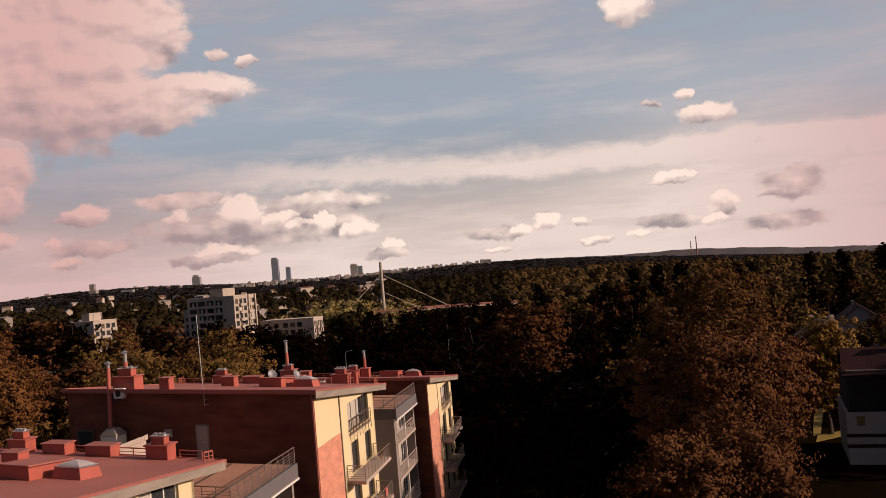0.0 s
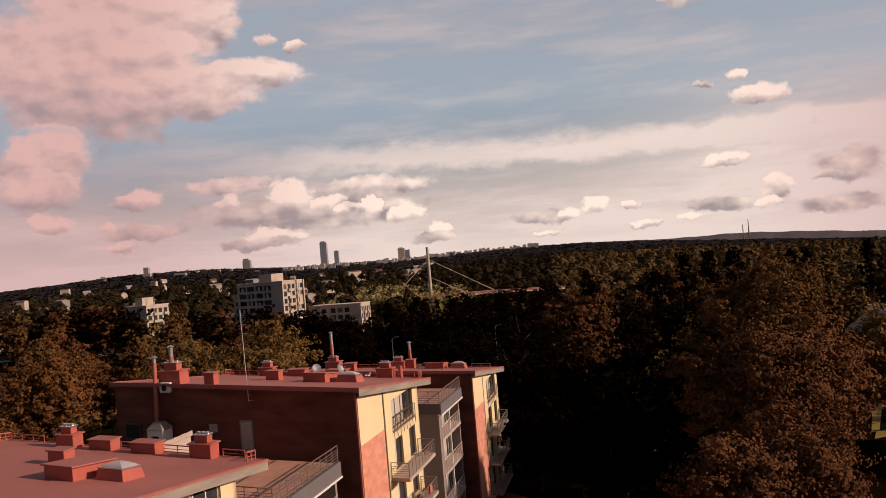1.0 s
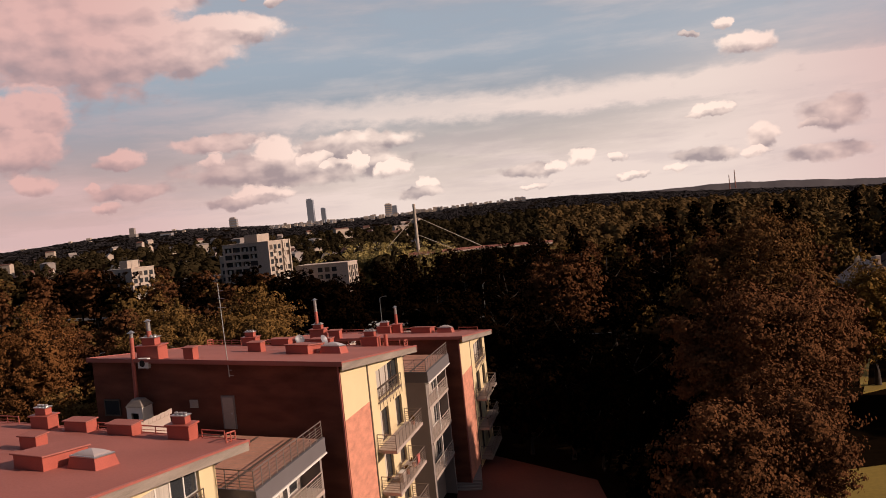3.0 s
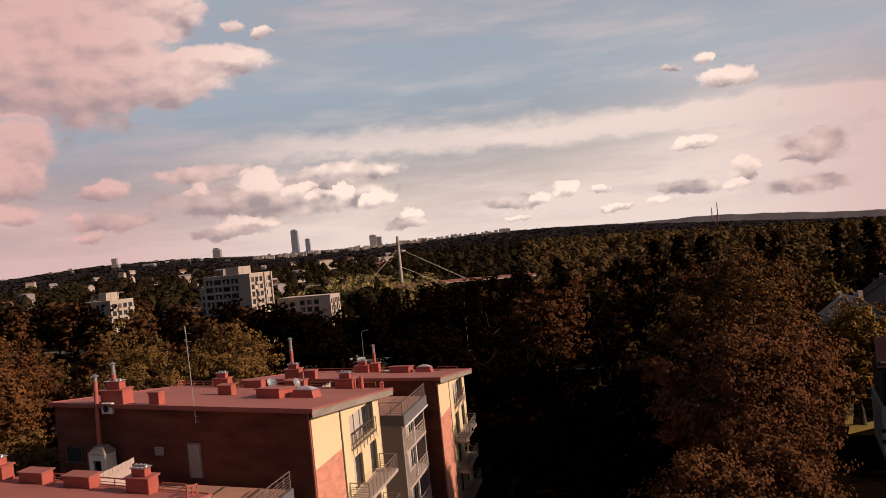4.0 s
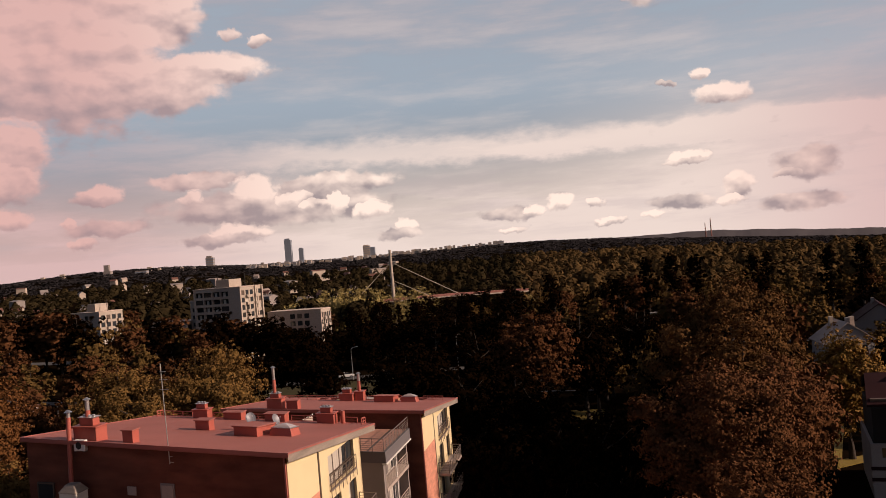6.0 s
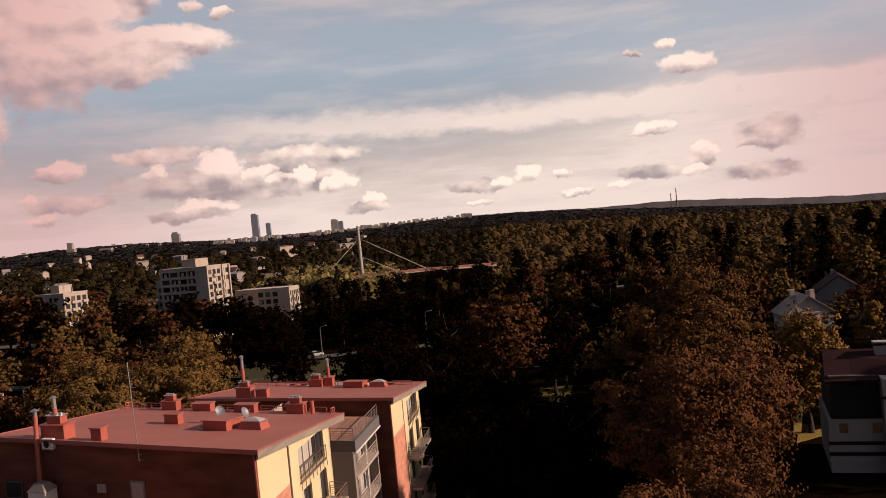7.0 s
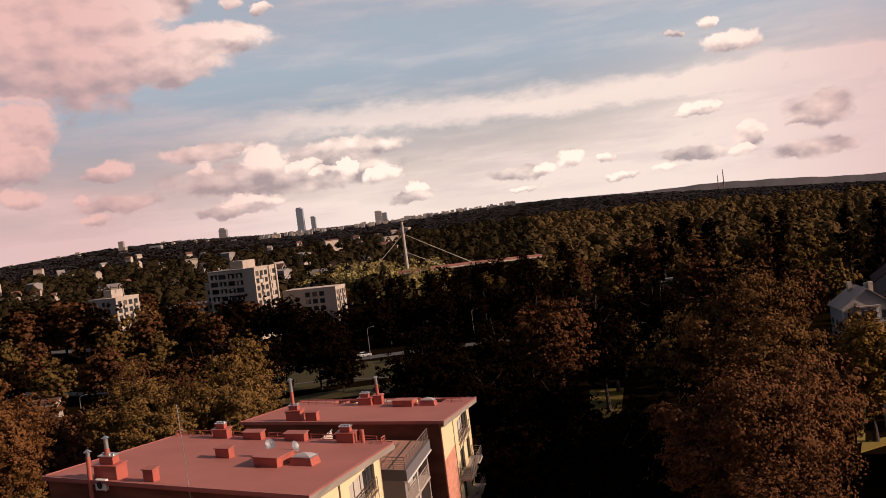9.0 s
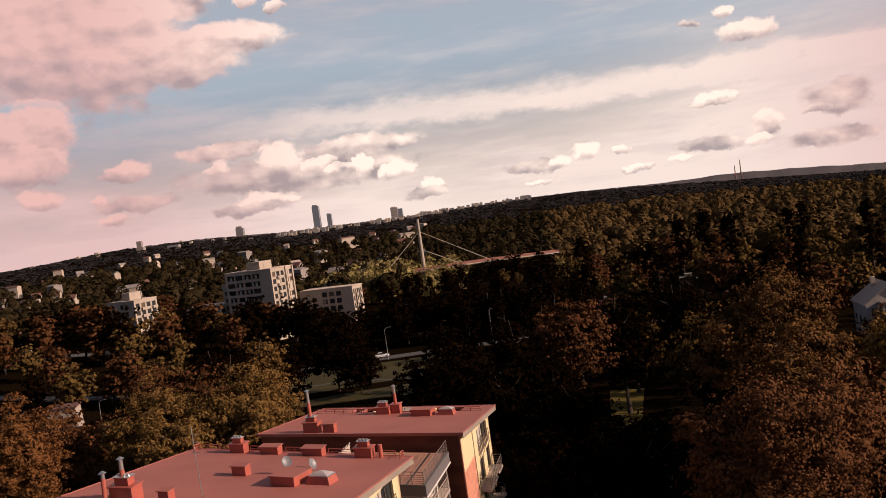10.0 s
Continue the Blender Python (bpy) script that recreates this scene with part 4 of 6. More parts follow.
def glazed_lean_to(sec, s0, s1, w0, w1, lo, hi, glazed=True):
    """A sloping roof of bars and panes, or of boards, that rises across the gap on a pale side wall."""
    z = FLOORS[0] - 0.3
    g = thing("glazed_lean_to", sec.p(s0, -w0, z), "white framed sloping rooflight between the sections" if glazed else "pale boarded lean-to roof between the sections", "rooflight")
    rise = lambda w: z + lo + (hi - lo) * (w1 - w) / (w1 - w0)
    bm = bmesh.new()
    c = ((s0, w1), (s1, w1), (s1, w0), (s0, w0))
    hexa(bm, [sec.p(s, -w, z) for s, w in c] + [sec.p(s, -w, rise(w)) for s, w in c])
    part("side_wall", bm, M["concrete"], g, "pale side wall")
    n = 8
    for k in range(n):
        a, b = s0 - 0.15 + (s1 - s0 + 0.3) * k / n, s0 - 0.15 + (s1 - s0 + 0.3) * (k + 1) / n
        t = 0.02 * (k % 2)
        for u, v, name, mat, up in ((a, a + 0.09, "glazing_bar", "white", 0.14), (a + 0.093, b - 0.003, "pane", "glass", 0.08)) if glazed else ((a, b - 0.02, "board", "concrete", 0.3 + t),):
            bm = bmesh.new()
            q = ((u, w1 + 0.2), (v, w1 + 0.2), (v, w0 - 0.1), (u, w0 - 0.1))
            hexa(bm, [sec.p(s, -w, rise(w) + 0.004) for s, w in q] + [sec.p(s, -w, rise(w) + up) for s, w in q])
            part(name, bm, M[mat], g)


garden_hearth(sec_b, -1.5, 16.1)
glazed_lean_to(sec_a, 19.2, 22.5, 8.5, 12.9, 0.6, 2.45, glazed=False)
glazed_lean_to(sec_b, 19.2, 22.0, 7.2, 9.4, 0.9, 2.4)

porch = thing("entrance_steps", (0.2, 80, -1.2), "grey concrete entrance landing with steps by the flats", "steps")
for k, (y0, top) in enumerate(((77.2, -0.55), (76.8, -0.72), (76.4, -0.89), (76.0, -1.04))):
    bm = bmesh.new()
    hexa(bm, [(-0.9, y0, -1.6), (1.5, y0 - 0.35, -1.6), (1.2, 84.2 if k == 0 else y0 + 0.05, -1.6), (-1.1, 84.6 if k == 0 else y0 + 0.397, -1.6), (-0.9, y0, top), (1.5, y0 - 0.35, top), (1.2, 84.2 if k == 0 else y0 + 0.05, top), (-1.1, 84.6 if k == 0 else y0 + 0.397, top)])
    part("landing" if k == 0 else "step", bevelled(bm, 0.02), M["grey"], porch)

# ---------------------------------------------------------------- trees
def quads(name, pos, nrm, size, mat, aspect=0.75, bend=0.0):
    """Many small leaves or sprays as one mesh: diamonds at pos that face nrm."""
    rng = np.random.default_rng(len(pos))
    nrm = nrm / np.maximum(np.linalg.norm(nrm, axis=1, keepdims=True), 1e-6)
    ref = rng.normal(size=nrm.shape)
    a = np.cross(nrm, ref)
    a /= np.maximum(np.linalg.norm(a, axis=1, keepdims=True), 1e-6)
    b = np.cross(nrm, a)
    s = (size * rng.uniform(0.6, 1.25, len(pos)))[:, None] if np.isscalar(size) else (size * rng.uniform(0.6, 1.25, len(pos)))[:, None]
    v = np.stack([pos - a * s, pos - b * s * aspect + nrm * s * 0.25, pos + a * s, pos + b * s * aspect + nrm * s * 0.25], 1).reshape(-1, 3)
    n = len(pos)
    me = bpy.data.meshes.new(name)
    me.vertices.add(4 * n)
    me.vertices.foreach_set("co", v.astype(np.float32).ravel())
    me.loops.add(4 * n)
    me.loops.foreach_set("vertex_index", np.arange(4 * n, dtype=np.int32))
    me.polygons.add(n)
    me.polygons.foreach_set("loop_start", np.arange(0, 4 * n, 4, dtype=np.int32))
    me.update(calc_edges=True)
    me.materials.append(mat)
    return me


def crown_points(rng, centre, radii, clumps, per, droop=0.0, clump_r=0.28, cone=False):
    """Places and facings of leaves, gathered in clumps over an uneven crown."""
    P, Nn = [], []
    d = rng.normal(size=(clumps, 3))
    d /= np.linalg.norm(d, axis=1, keepdims=True)
    d[:, 2] = np.where(d[:, 2] < -0.88, -d[:, 2] * 0.6, d[:, 2])
    reach = rng.uniform(0.25, 1.0, clumps) ** 0.45 * rng.uniform(0.70, 0.95, clumps)
    c = d * reach[:, None]
    if cone:
        hgt = rng.uniform(0, 1, clumps) ** 1.25
        a = rng.uniform(0, math.tau, clumps)
        r = (1 - hgt) ** 0.8 * rng.uniform(0.45, 1.0, clumps) + 0.05
        c = np.stack([np.cos(a) * r, np.sin(a) * r, hgt * 2 - 1], 1)
    c = c * radii + centre
    # each clump is a handful of bunches, each bunch a spray of leaves
    bunches = max(4, per // 16)
    each = max(1, per // bunches)
    for k in range(clumps):
        rr = clump_r * min(radii) * rng.uniform(0.7, 1.35)
        away = (c[k] - centre) / radii
        q = rng.normal(size=(bunches, 3)) + away * 0.35
        q /= np.linalg.norm(q, axis=1, keepdims=True)
        hub = q * np.array([1.15, 1.15, 0.75]) * rr * rng.uniform(0.35, 1.18, (bunches, 1))
        hub[:, 2] -= droop * rng.uniform(0, 1, bunches) ** 2 * rr * 2.4
        leafy = rng.normal(size=(bunches, each, 3))
        leafy /= np.linalg.norm(leafy, axis=2, keepdims=True)
        pts = c[k] + hub[:, None] + leafy * np.array([1.2, 1.2, 0.7]) * rr * rng.uniform(0.22, 0.42, (bunches, 1, 1)) * rng.uniform(0.5, 1.1, (bunches, each, 1))
        P.append(pts.reshape(-1, 3))
        nr = leafy * 0.7 + q[:, None] * 0.7 + away * 0.4 + rng.normal(size=leafy.shape) * 0.4 + np.array([0, 0, 0.2])
        Nn.append(nr.reshape(-1, 3))
    return np.concatenate(P), np.concatenate(Nn), c


def tree(at, high, radius, low, mat, seed, label, category="tree", clumps=70, per=60, leaf=0.3, group="", cone=False, droop=0.0, lean=(0, 0), clump_r=0.28, flat=1.0, lobes=()):
    """A tapered trunk with limbs, and a crown of many leaf clumps. low: the height at which the crown begins."""
    rng = np.random.default_rng(seed)
    t = thing("tree", at, label, category, group)
    top = np.array([lean[0], lean[1], high])
    centre = np.array([lean[0] * 0.7, lean[1] * 0.7, (high + low) / 2])
    radii = np.array([radius, radius * flat, (high - low) / 2])
    if lobes:
        made = [crown_points(rng, np.array(l[:3]), np.array(l[3:6]), int(clumps * l[6]), per, droop, clump_r * l[7]) for l in lobes]
        pts, nr, c = (np.concatenate([m[i] for m in made]) for i in range(3))
    else:
        pts, nr, c = crown_points(rng, centre, radii, clumps, per, droop, clump_r, cone)
    # larger sprays deep inside close the crown
    deep = 320 if leaf < 0.2 else 160
    ins = rng.normal(size=(deep, 3))
    ins /= np.linalg.norm(ins, axis=1, keepdims=True)
    hubs = np.array([l[:6] for l in lobes]) if lobes else np.array([[*centre, *radii]])
    pick = hubs[rng.integers(0, len(hubs), deep)]
    squeeze = np.clip(1.1 - (ins[:, 2:] + 1) * 0.5, 0.1, 1) if cone else 1.0
    deep_pts = pick[:, :3] + ins * pick[:, 3:] * rng.uniform(0.15, 0.52, (deep, 1)) * (np.array([1, 1, 1]) if not cone else np.concatenate([np.repeat(squeeze, 2, 1), np.ones((deep, 1))], 1))
    r0 = 0.018 * high + 0.06
    bm = bmesh.new()
    n = 6
    line = [(lean[0] * (k / n) ** 2 * 0.8 + rng.normal() * 0.06 * k, lean[1] * (k / n) ** 2 * 0.8 + rng.normal() * 0.06 * k, -0.6 + (high * 0.86 + 0.6) * k / n) for k in range(n + 1)]
    tube(bm, line, [r0 * (1.35 if k == 0 else 1 - 0.86 * k / n) for k in range(n + 1)], 9)
    for k in rng.choice(len(c), min(len(c), 16), replace=False):
        z = np.clip(c[k][2] - rng.uniform(0.15, 0.35) * np.hypot(*c[k][:2]) - 0.8, low * 0.75, high * 0.8)
        f = (z + 0.6) / (high * 0.86 + 0.6) * n
        i = min(int(f), n - 1)
        s = Vector(line[i]).lerp(Vector(line[i + 1]), f - i)
        e = Vector(c[k])
        mid = s.lerp(e, 0.5) + Vector((0, 0, -0.06 * (e - s).length))
        tube(bm, [s, mid, e], [r0 * 0.34, r0 * 0.22, r0 * 0.07], 4)
    me = bpy.data.meshes.new("trunk")
    bm.to_mesh(me)
    bm.free()
    finish("trunk", me, M["bark"], t)
    sizes = np.concatenate([np.full(len(pts), leaf), np.full(deep, (0.12 if not cone else 0.08) * min(hubs[0][3:5]) + 0.1)])
    finish("crown", quads("crown", np.concatenate([pts, deep_pts]), np.concatenate([nr, ins]), sizes, mat), None, t)
    return t


def on_ground(x, y):
    return (x, y, float(height(x, y)) - 0.05)


# the great tree, its lower neighbour and the tree turning yellow
tree(on_ground(34, 97), 22.6, 9.0, 3.0, M["leaf_top"], 10, "tall broad tree with olive-brown foliage beyond the yard", clumps=70, per=330, leaf=0.15, clump_r=0.27,
     lobes=((0.6, 0, 17.6, 5.6, 6.0, 5.2, 1.0, 1.0), (-4.6, 0, 14.2, 4.4, 5.0, 5.0, 0.7, 1.1), (3.6, 0, 12.0, 4.2, 5.0, 5.6, 0.8, 1.1), (0, 0, 8.5, 6.0, 6.0, 6.0, 0.8, 1.0)))
tree(on_ground(24.5, 69), 19.6, 7.5, 3.0, M["leaf_chestnut"], 11, "broad russet-brown tree in the yard", clumps=76, per=380, leaf=0.12, clump_r=0.30,
     lobes=((0.8, 0, 13.4, 4.8, 4.8, 5.0, 1.0, 1.0), (5.0, 1.5, 12.2, 3.3, 4.0, 5.6, 0.8, 1.2), (1.6, -1.0, 8.4, 5.2, 5.2, 5.6, 1.0, 1.0), (-3.2, 0.5, 10.6, 3.0, 3.4, 4.6, 0.6, 1.1), (-5.2, 1.0, 14.4, 1.9, 2.4, 1.4, 0.16, 1.3)))
# added inside the crown mass to cast shade on the far section's front
tree(on_ground(29, 77), 21.0, 4.8, 4.0, M["leaf_top"], 16, "tall olive-brown tree added behind the broad one to shade the flats", clumps=90, per=240, leaf=0.14, clump_r=0.27)
tree(on_ground(18.0, 53), 13.0, 4.6, 2.0, M["leaf_chestnut"], 12, "lower russet-green tree beside the tall one", clumps=110, per=330, leaf=0.12, clump_r=0.22)
tree(on_ground(23.4, 56.5), 13.2, 4.4, 2.5, M["leaf_chestnut"], 13, "russet-green tree in shade under the tall one", clumps=90, per=320, leaf=0.12, clump_r=0.22)
tree(on_ground(48.6, 103), 16.2, 4.2, 3.0, M["leaf_yellow"], 14, "tree with yellow autumn leaves beside the white house", clumps=100, per=200, leaf=0.16, droop=0.9)
tree(on_ground(36.5, 86), 16.0, 4.4, 3.0, M["leaf_chestnut"], 15, "dark tree between the tall one and the house", clumps=70, per=110, leaf=0.28)
# trees behind and beside the flats
tree(on_ground(-36, 99), 20.2, 6.6, 3.0, M["leaf_maple"], 21, "rounded olive-green maple behind the flats", clumps=150, per=210, leaf=0.14, clump_r=0.18, group="maples behind the flats")
tree(on_ground(-25.5, 99), 20.3, 7.0, 3.0, M["leaf_maple"], 22, "rounded olive-green maple behind the flats", clumps=150, per=210, leaf=0.14, clump_r=0.18, group="maples behind the flats")
tree(on_ground(-31, 92), 17.5, 5.0, 3.0, M["leaf_maple"], 23, "rounded olive-green maple behind the flats", clumps=150, per=210, leaf=0.14, clump_r=0.18, group="maples behind the flats")
tree(on_ground(-47.5, 90), 22.5, 5.8, 3.0, M["leaf_birch"], 24, "tall birch-like tree with orange-brown leaves beside the flats", clumps=150, per=200, leaf=0.13, droop=0.8, clump_r=0.18)
tree(on_ground(-37.5, 62), 17.0, 3.6, 3.0, M["leaf_birch"], 25, "slim tree beside the brick end of the flats", clumps=80, per=180, leaf=0.12, droop=0.6)
tree(on_ground(-32.5, 70), 15.2, 4.4, 1.0, M["leaf_maple"], 26, "bushy olive tree at the corner of the flats", clumps=80, per=150, leaf=0.14, clump_r=0.22)
tree(on_ground(-42, 58), 13.0, 2.2, 1.0, M["leaf_maple"], 27, "narrow yellowish bush beside the flats", clumps=45, per=90, leaf=0.18, cone=True)
# the pine in the middle and dark trees round it
tree(on_ground(14.5, 131), 20.5, 6.8, 3.0, M["leaf_brown"], 31, "broad brownish tree in the middle distance", clumps=110, per=120, leaf=0.22, clump_r=0.22)
tree(on_ground(22, 134), 17.0, 4.2, 3.0, M["leaf_shade"], 32, "dark tree in the middle distance", clumps=60, per=80, leaf=0.28)
tree(on_ground(-5, 126), 16.0, 8.6, 3.0, M["leaf_shade"], 33, "broad tree behind the flats with shade-darkened leaves", clumps=110, per=110, leaf=0.22, clump_r=0.22)
tree(on_ground(6, 120), 13.0, 5.5, 3.0, M["leaf_shade"], 34, "tree behind the flats with shade-darkened leaves", clumps=65, per=90, leaf=0.27)
tree(on_ground(-37, 203), 19.5, 8.8, 0.3, M["leaf_shade"], 35, "broad dark tree beside the lawn", clumps=120, per=90, leaf=0.3, clump_r=0.24)
tree(on_ground(-30.5, 196), 11.5, 5.6, 0.2, M["leaf_shade"], 39, "rounded dark tree at the edge of the lawn", clumps=80, per=80, leaf=0.28, clump_r=0.26)
tree(on_ground(-48, 197), 16.5, 7.0, 0.3, M["leaf_shade"], 36, "dark tree at the edge of the lawn", clumps=60, per=80, leaf=0.33)
tree(on_ground(15, 100), 9.5, 4.0, 1.5, M["leaf_shade"], 37, "low dark tree behind the yard", clumps=50, per=80, leaf=0.22)
tree(on_ground(26, 152), 15.0, 4.5, 2.5, M["leaf_shade"], 38, "dark tree beside the sunlit bank", clumps=55, per=70, leaf=0.30)


# the tall one at (30.5, 85) is added to shade the far section too
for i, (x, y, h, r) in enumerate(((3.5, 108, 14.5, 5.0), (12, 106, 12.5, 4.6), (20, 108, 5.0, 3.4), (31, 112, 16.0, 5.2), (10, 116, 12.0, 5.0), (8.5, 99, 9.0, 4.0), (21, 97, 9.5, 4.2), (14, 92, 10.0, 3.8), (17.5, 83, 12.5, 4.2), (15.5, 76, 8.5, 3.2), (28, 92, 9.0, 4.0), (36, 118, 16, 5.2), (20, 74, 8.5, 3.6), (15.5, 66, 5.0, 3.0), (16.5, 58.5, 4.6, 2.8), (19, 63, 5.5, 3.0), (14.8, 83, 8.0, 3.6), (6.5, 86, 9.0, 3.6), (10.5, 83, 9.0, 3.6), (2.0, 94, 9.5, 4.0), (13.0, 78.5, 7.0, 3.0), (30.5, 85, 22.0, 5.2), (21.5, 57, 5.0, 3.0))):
    tree(on_ground(x, y), h, r, 0.6, M["leaf_shade"], 200 + i, "dense tree behind the yard, deep shade painted into its leaves", clumps=56, per=52, leaf=0.22, group="dark trees behind the yard", clump_r=0.33)


# unseen trees beyond the right edge, added only to cast shade
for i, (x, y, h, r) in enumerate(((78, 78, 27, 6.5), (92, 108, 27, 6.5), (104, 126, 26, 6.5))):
    tree(on_ground(x, y), h, r, 1.5, M["leaf_shade"], 260 + i, "tall unseen tree added to shade the yard", clumps=50, per=40, leaf=0.41, group="tall trees beside the yard", clump_r=0.33)
tree(on_ground(79.6, 150), 13.5, 2.4, 4.5, M["leaf_yellow"], 290, "small orange tree among dark ones", clumps=40, per=60, leaf=0.18)


# trees farther off: a few grown once, then set out many times
def grown(seed, high, radius, low, mat, label, cone=False, droop=0.0, clumps=52, per=54, leaf=0.29):
    return tree((0, 0, -400), high, radius, low, mat, seed, label, clumps=clumps, per=per, leaf=leaf, cone=cone, droop=droop, group="trees of the park", clump_r=0.30)


KINDS = [
    (101, 17, 5.5, 0.5, "leaf_shade", "broadleaf tree in the park with shade-darkened leaves", False, 0.0),
    (102, 20, 6.5, 0.5, "leaf_shade", "tall broadleaf tree in the park with shade-darkened leaves", False, 0.0),
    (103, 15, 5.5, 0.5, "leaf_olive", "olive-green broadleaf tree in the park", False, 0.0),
    (104, 22, 4.6, 1, "leaf_shade", "dark pine in the park", True, 0.0),
    (105, 18, 6.0, 0.5, "leaf_brown", "brownish broadleaf tree in the park", False, 0.0),
    (106, 14, 6.0, 0.3, "leaf_willow", "pale willow by the river", False, 1.2),
]
PARENTS = [grown(a, b, c, d, M[e], f, g, h) for a, b, c, d, e, f, g, h in KINDS]
PARENTS_FAR = [grown(a + 40, b, c, d, M[e], f, g, h, 42, 28, 0.54) for a, b, c, d, e, f, g, h in KINDS]
KEEP = [(-32, 168, 17), (-38, 184, 14), (-22, 214, 22), (0, 206, 14), (12, 196, 12), (70, 158, 10), (62, 138, 8), (75, 168, 12), (66, 148, 9), (98, 205, 9), (100, 212, 8), (-95, 322, 22), (-60, 332, 20), (-142, 325, 20), (-110, 330, 12), (-38, 215, 26), (24, 145, 9), (48, 88, 16), (-30, 246, 12), (-36, 452, 10), (86, 192, 12), (-165, 300, 26), (-10, 460, 14), (25, 480, 14), (112, 232, 10), (-30, 97, 16), (-60, 126, 9), (-71, 146, 9), (-105, 207, 15), (-92, 180, 13), (-80, 156, 11), (-68, 132, 9)]


def free(x, y, margin=0.0):
    if any(math.hypot(x - a, y - b) < r + margin for a, b, r in KEEP):
        return False
    if 104 < y < 190 and abs(x - (6 + 0.418 * y)) < 12 + margin:
        return False
    return not (abs(y - (246 + 0.012 * x)) < 8 and x > -300)


def park():
    rng = random.Random(5)
    n = 0
    for _ in range(6000):
        d = 112 * math.exp(rng.random() * math.log(420 / 112))
        a = radians(rng.uniform(-36, 34))
        x, y = d * math.sin(a), d * math.cos(a)
        if d < 150 and -40 < x < 30:
            continue
        if not free(x, y, 3):
            continue
        left = x < -0.16 * y
        if left and d > 230 and rng.random() < 0.45:
            continue
        # keep the line of sight over the lawn and to the flats open
        if -70 < x < -8 and 180 < y < 320 and rng.random() < 0.5:
            continue
        k = rng.choice([0, 0, 1, 2, 2, 3, 0] if not left else [4, 2, 4, 4, 0])
        s = rng.uniform(0.62, 0.92) if left or (-120 < x < 10) else rng.uniform(0.75, 1.1)
        if x > 20 and d > 260:
            s *= 1.1
        if abs(x + 20) < 55 and 400 < y:
            s *= 0.7
            k = rng.choice([5, 5, 2])
        elif -62 < x < 26 and k == 2 and rng.random() < 0.8:
            k = rng.choice([0, 1])
        # brighter kinds stand in for sunlit crowns to the right
        if x > 30 and d > 200 and rng.random() < 0.85:
            k = rng.choice([2, 2, 4, 2, 3])
        base = (PARENTS if d < 210 else PARENTS_FAR)[k]
        p = copy_thing(base, pose(x, y, float(height(x, y)) - 0.1, 0, 0, rng.uniform(0, 360)))
        p.scale = (s * rng.uniform(0.9, 1.15), s * rng.uniform(0.9, 1.15), s)
        KEEP.append((x, y, 2.6 if d < 250 else 3.2))
        n += 1
        if n >= 235:
            break


park()
for k, (x, y, h) in enumerate(((-104, 192, 4.6), (-97, 191, 6.0), (-110, 193, 4.4), (-92, 189, 7.5), (-117, 196, 6.0))):
    tree(on_ground(x, y), h, 3.0, 0.2, M["leaf_brown"], 320 + k, "low brownish bush before the outbuilding", "bush", clumps=50, per=60, leaf=0.2, group="bushes before the outbuilding", clump_r=0.3)
tree(on_ground(-49, 184), 19.5, 6.0, 1.0, M["leaf_maple"], 330, "drooping olive-green willow before the flats", clumps=90, per=90, leaf=0.25, droop=1.0, clump_r=0.25)
# a dense stand between the maples and the flats, and low trees before the pale house
for k, (x, y, s) in enumerate(((-48, 136, 0.78), (-43, 146, 0.84), (-57, 160, 0.88), (-49, 164, 0.90), (-73, 184, 0.90), (-62, 190, 0.94), (-53, 182, 0.92), (-70, 212, 0.92), (-59, 206, 0.90), (-113, 224, 1.0), (-100, 228, 0.95), (-90, 224, 0.95), (-122, 234, 0.95), (-41, 128, 0.72), (-66, 170, 0.85), (78, 173, 0.52), (70, 161, 0.46), (87, 178, 0.54), (64, 150, 0.40), (101, 208, 0.62), (108, 214, 0.60), (95, 203, 0.50))):
    w = copy_thing((PARENTS if y < 200 else PARENTS_FAR)[(4, 2, 4, 0, 4, 4, 1, 0, 4, 2)[k % 10] if x < -62 or x > 0 else k % 2], pose(x, y, float(height(x, y)) - 0.1, 0, 0, k * 67))
    w.scale = (s * 1.12, s * 1.12, s)
belt = random.Random(17)
for k in range(46):
    x = -175 + 195 * (k + belt.random()) / 46
    y = (262 if x > -52 else 285 if x > -70 else 292 if x > -120 else 283) + belt.uniform(-9, 9)
    if abs(y - (246 + 0.012 * x)) < 9:
        y += 14
    s = belt.uniform(1.0, 1.22) if x < -112 else belt.uniform(0.9, 1.1) if x < -60 else belt.uniform(0.62, 0.85)
    b = copy_thing(PARENTS_FAR[belt.choice([0, 1, 0, 1, 0] if x > -75 else [4, 4, 2, 4, 1])], pose(x, y, float(height(x, y)) - 0.1, 0, 0, belt.uniform(0, 360)))
    b.scale = (s * 1.15, s * 1.15, s)
for x, y, s in ((-64, 428, 1.65), (-54, 422, 1.6), (-46, 430, 1.55), (-74, 434, 1.7), (-28, 446, 1.45), (-84, 428, 1.5), (-38, 470, 1.7), (-52, 462, 1.75), (-66, 455, 1.8), (-24, 470, 1.6), (-33, 425, 1.2), (34, 470, 0.9)):
    w = copy_thing(PARENTS[5], pose(x, y, float(height(x, y)) - 0.1, 0, 0, x * 37))
    w.scale = (s, s, s)
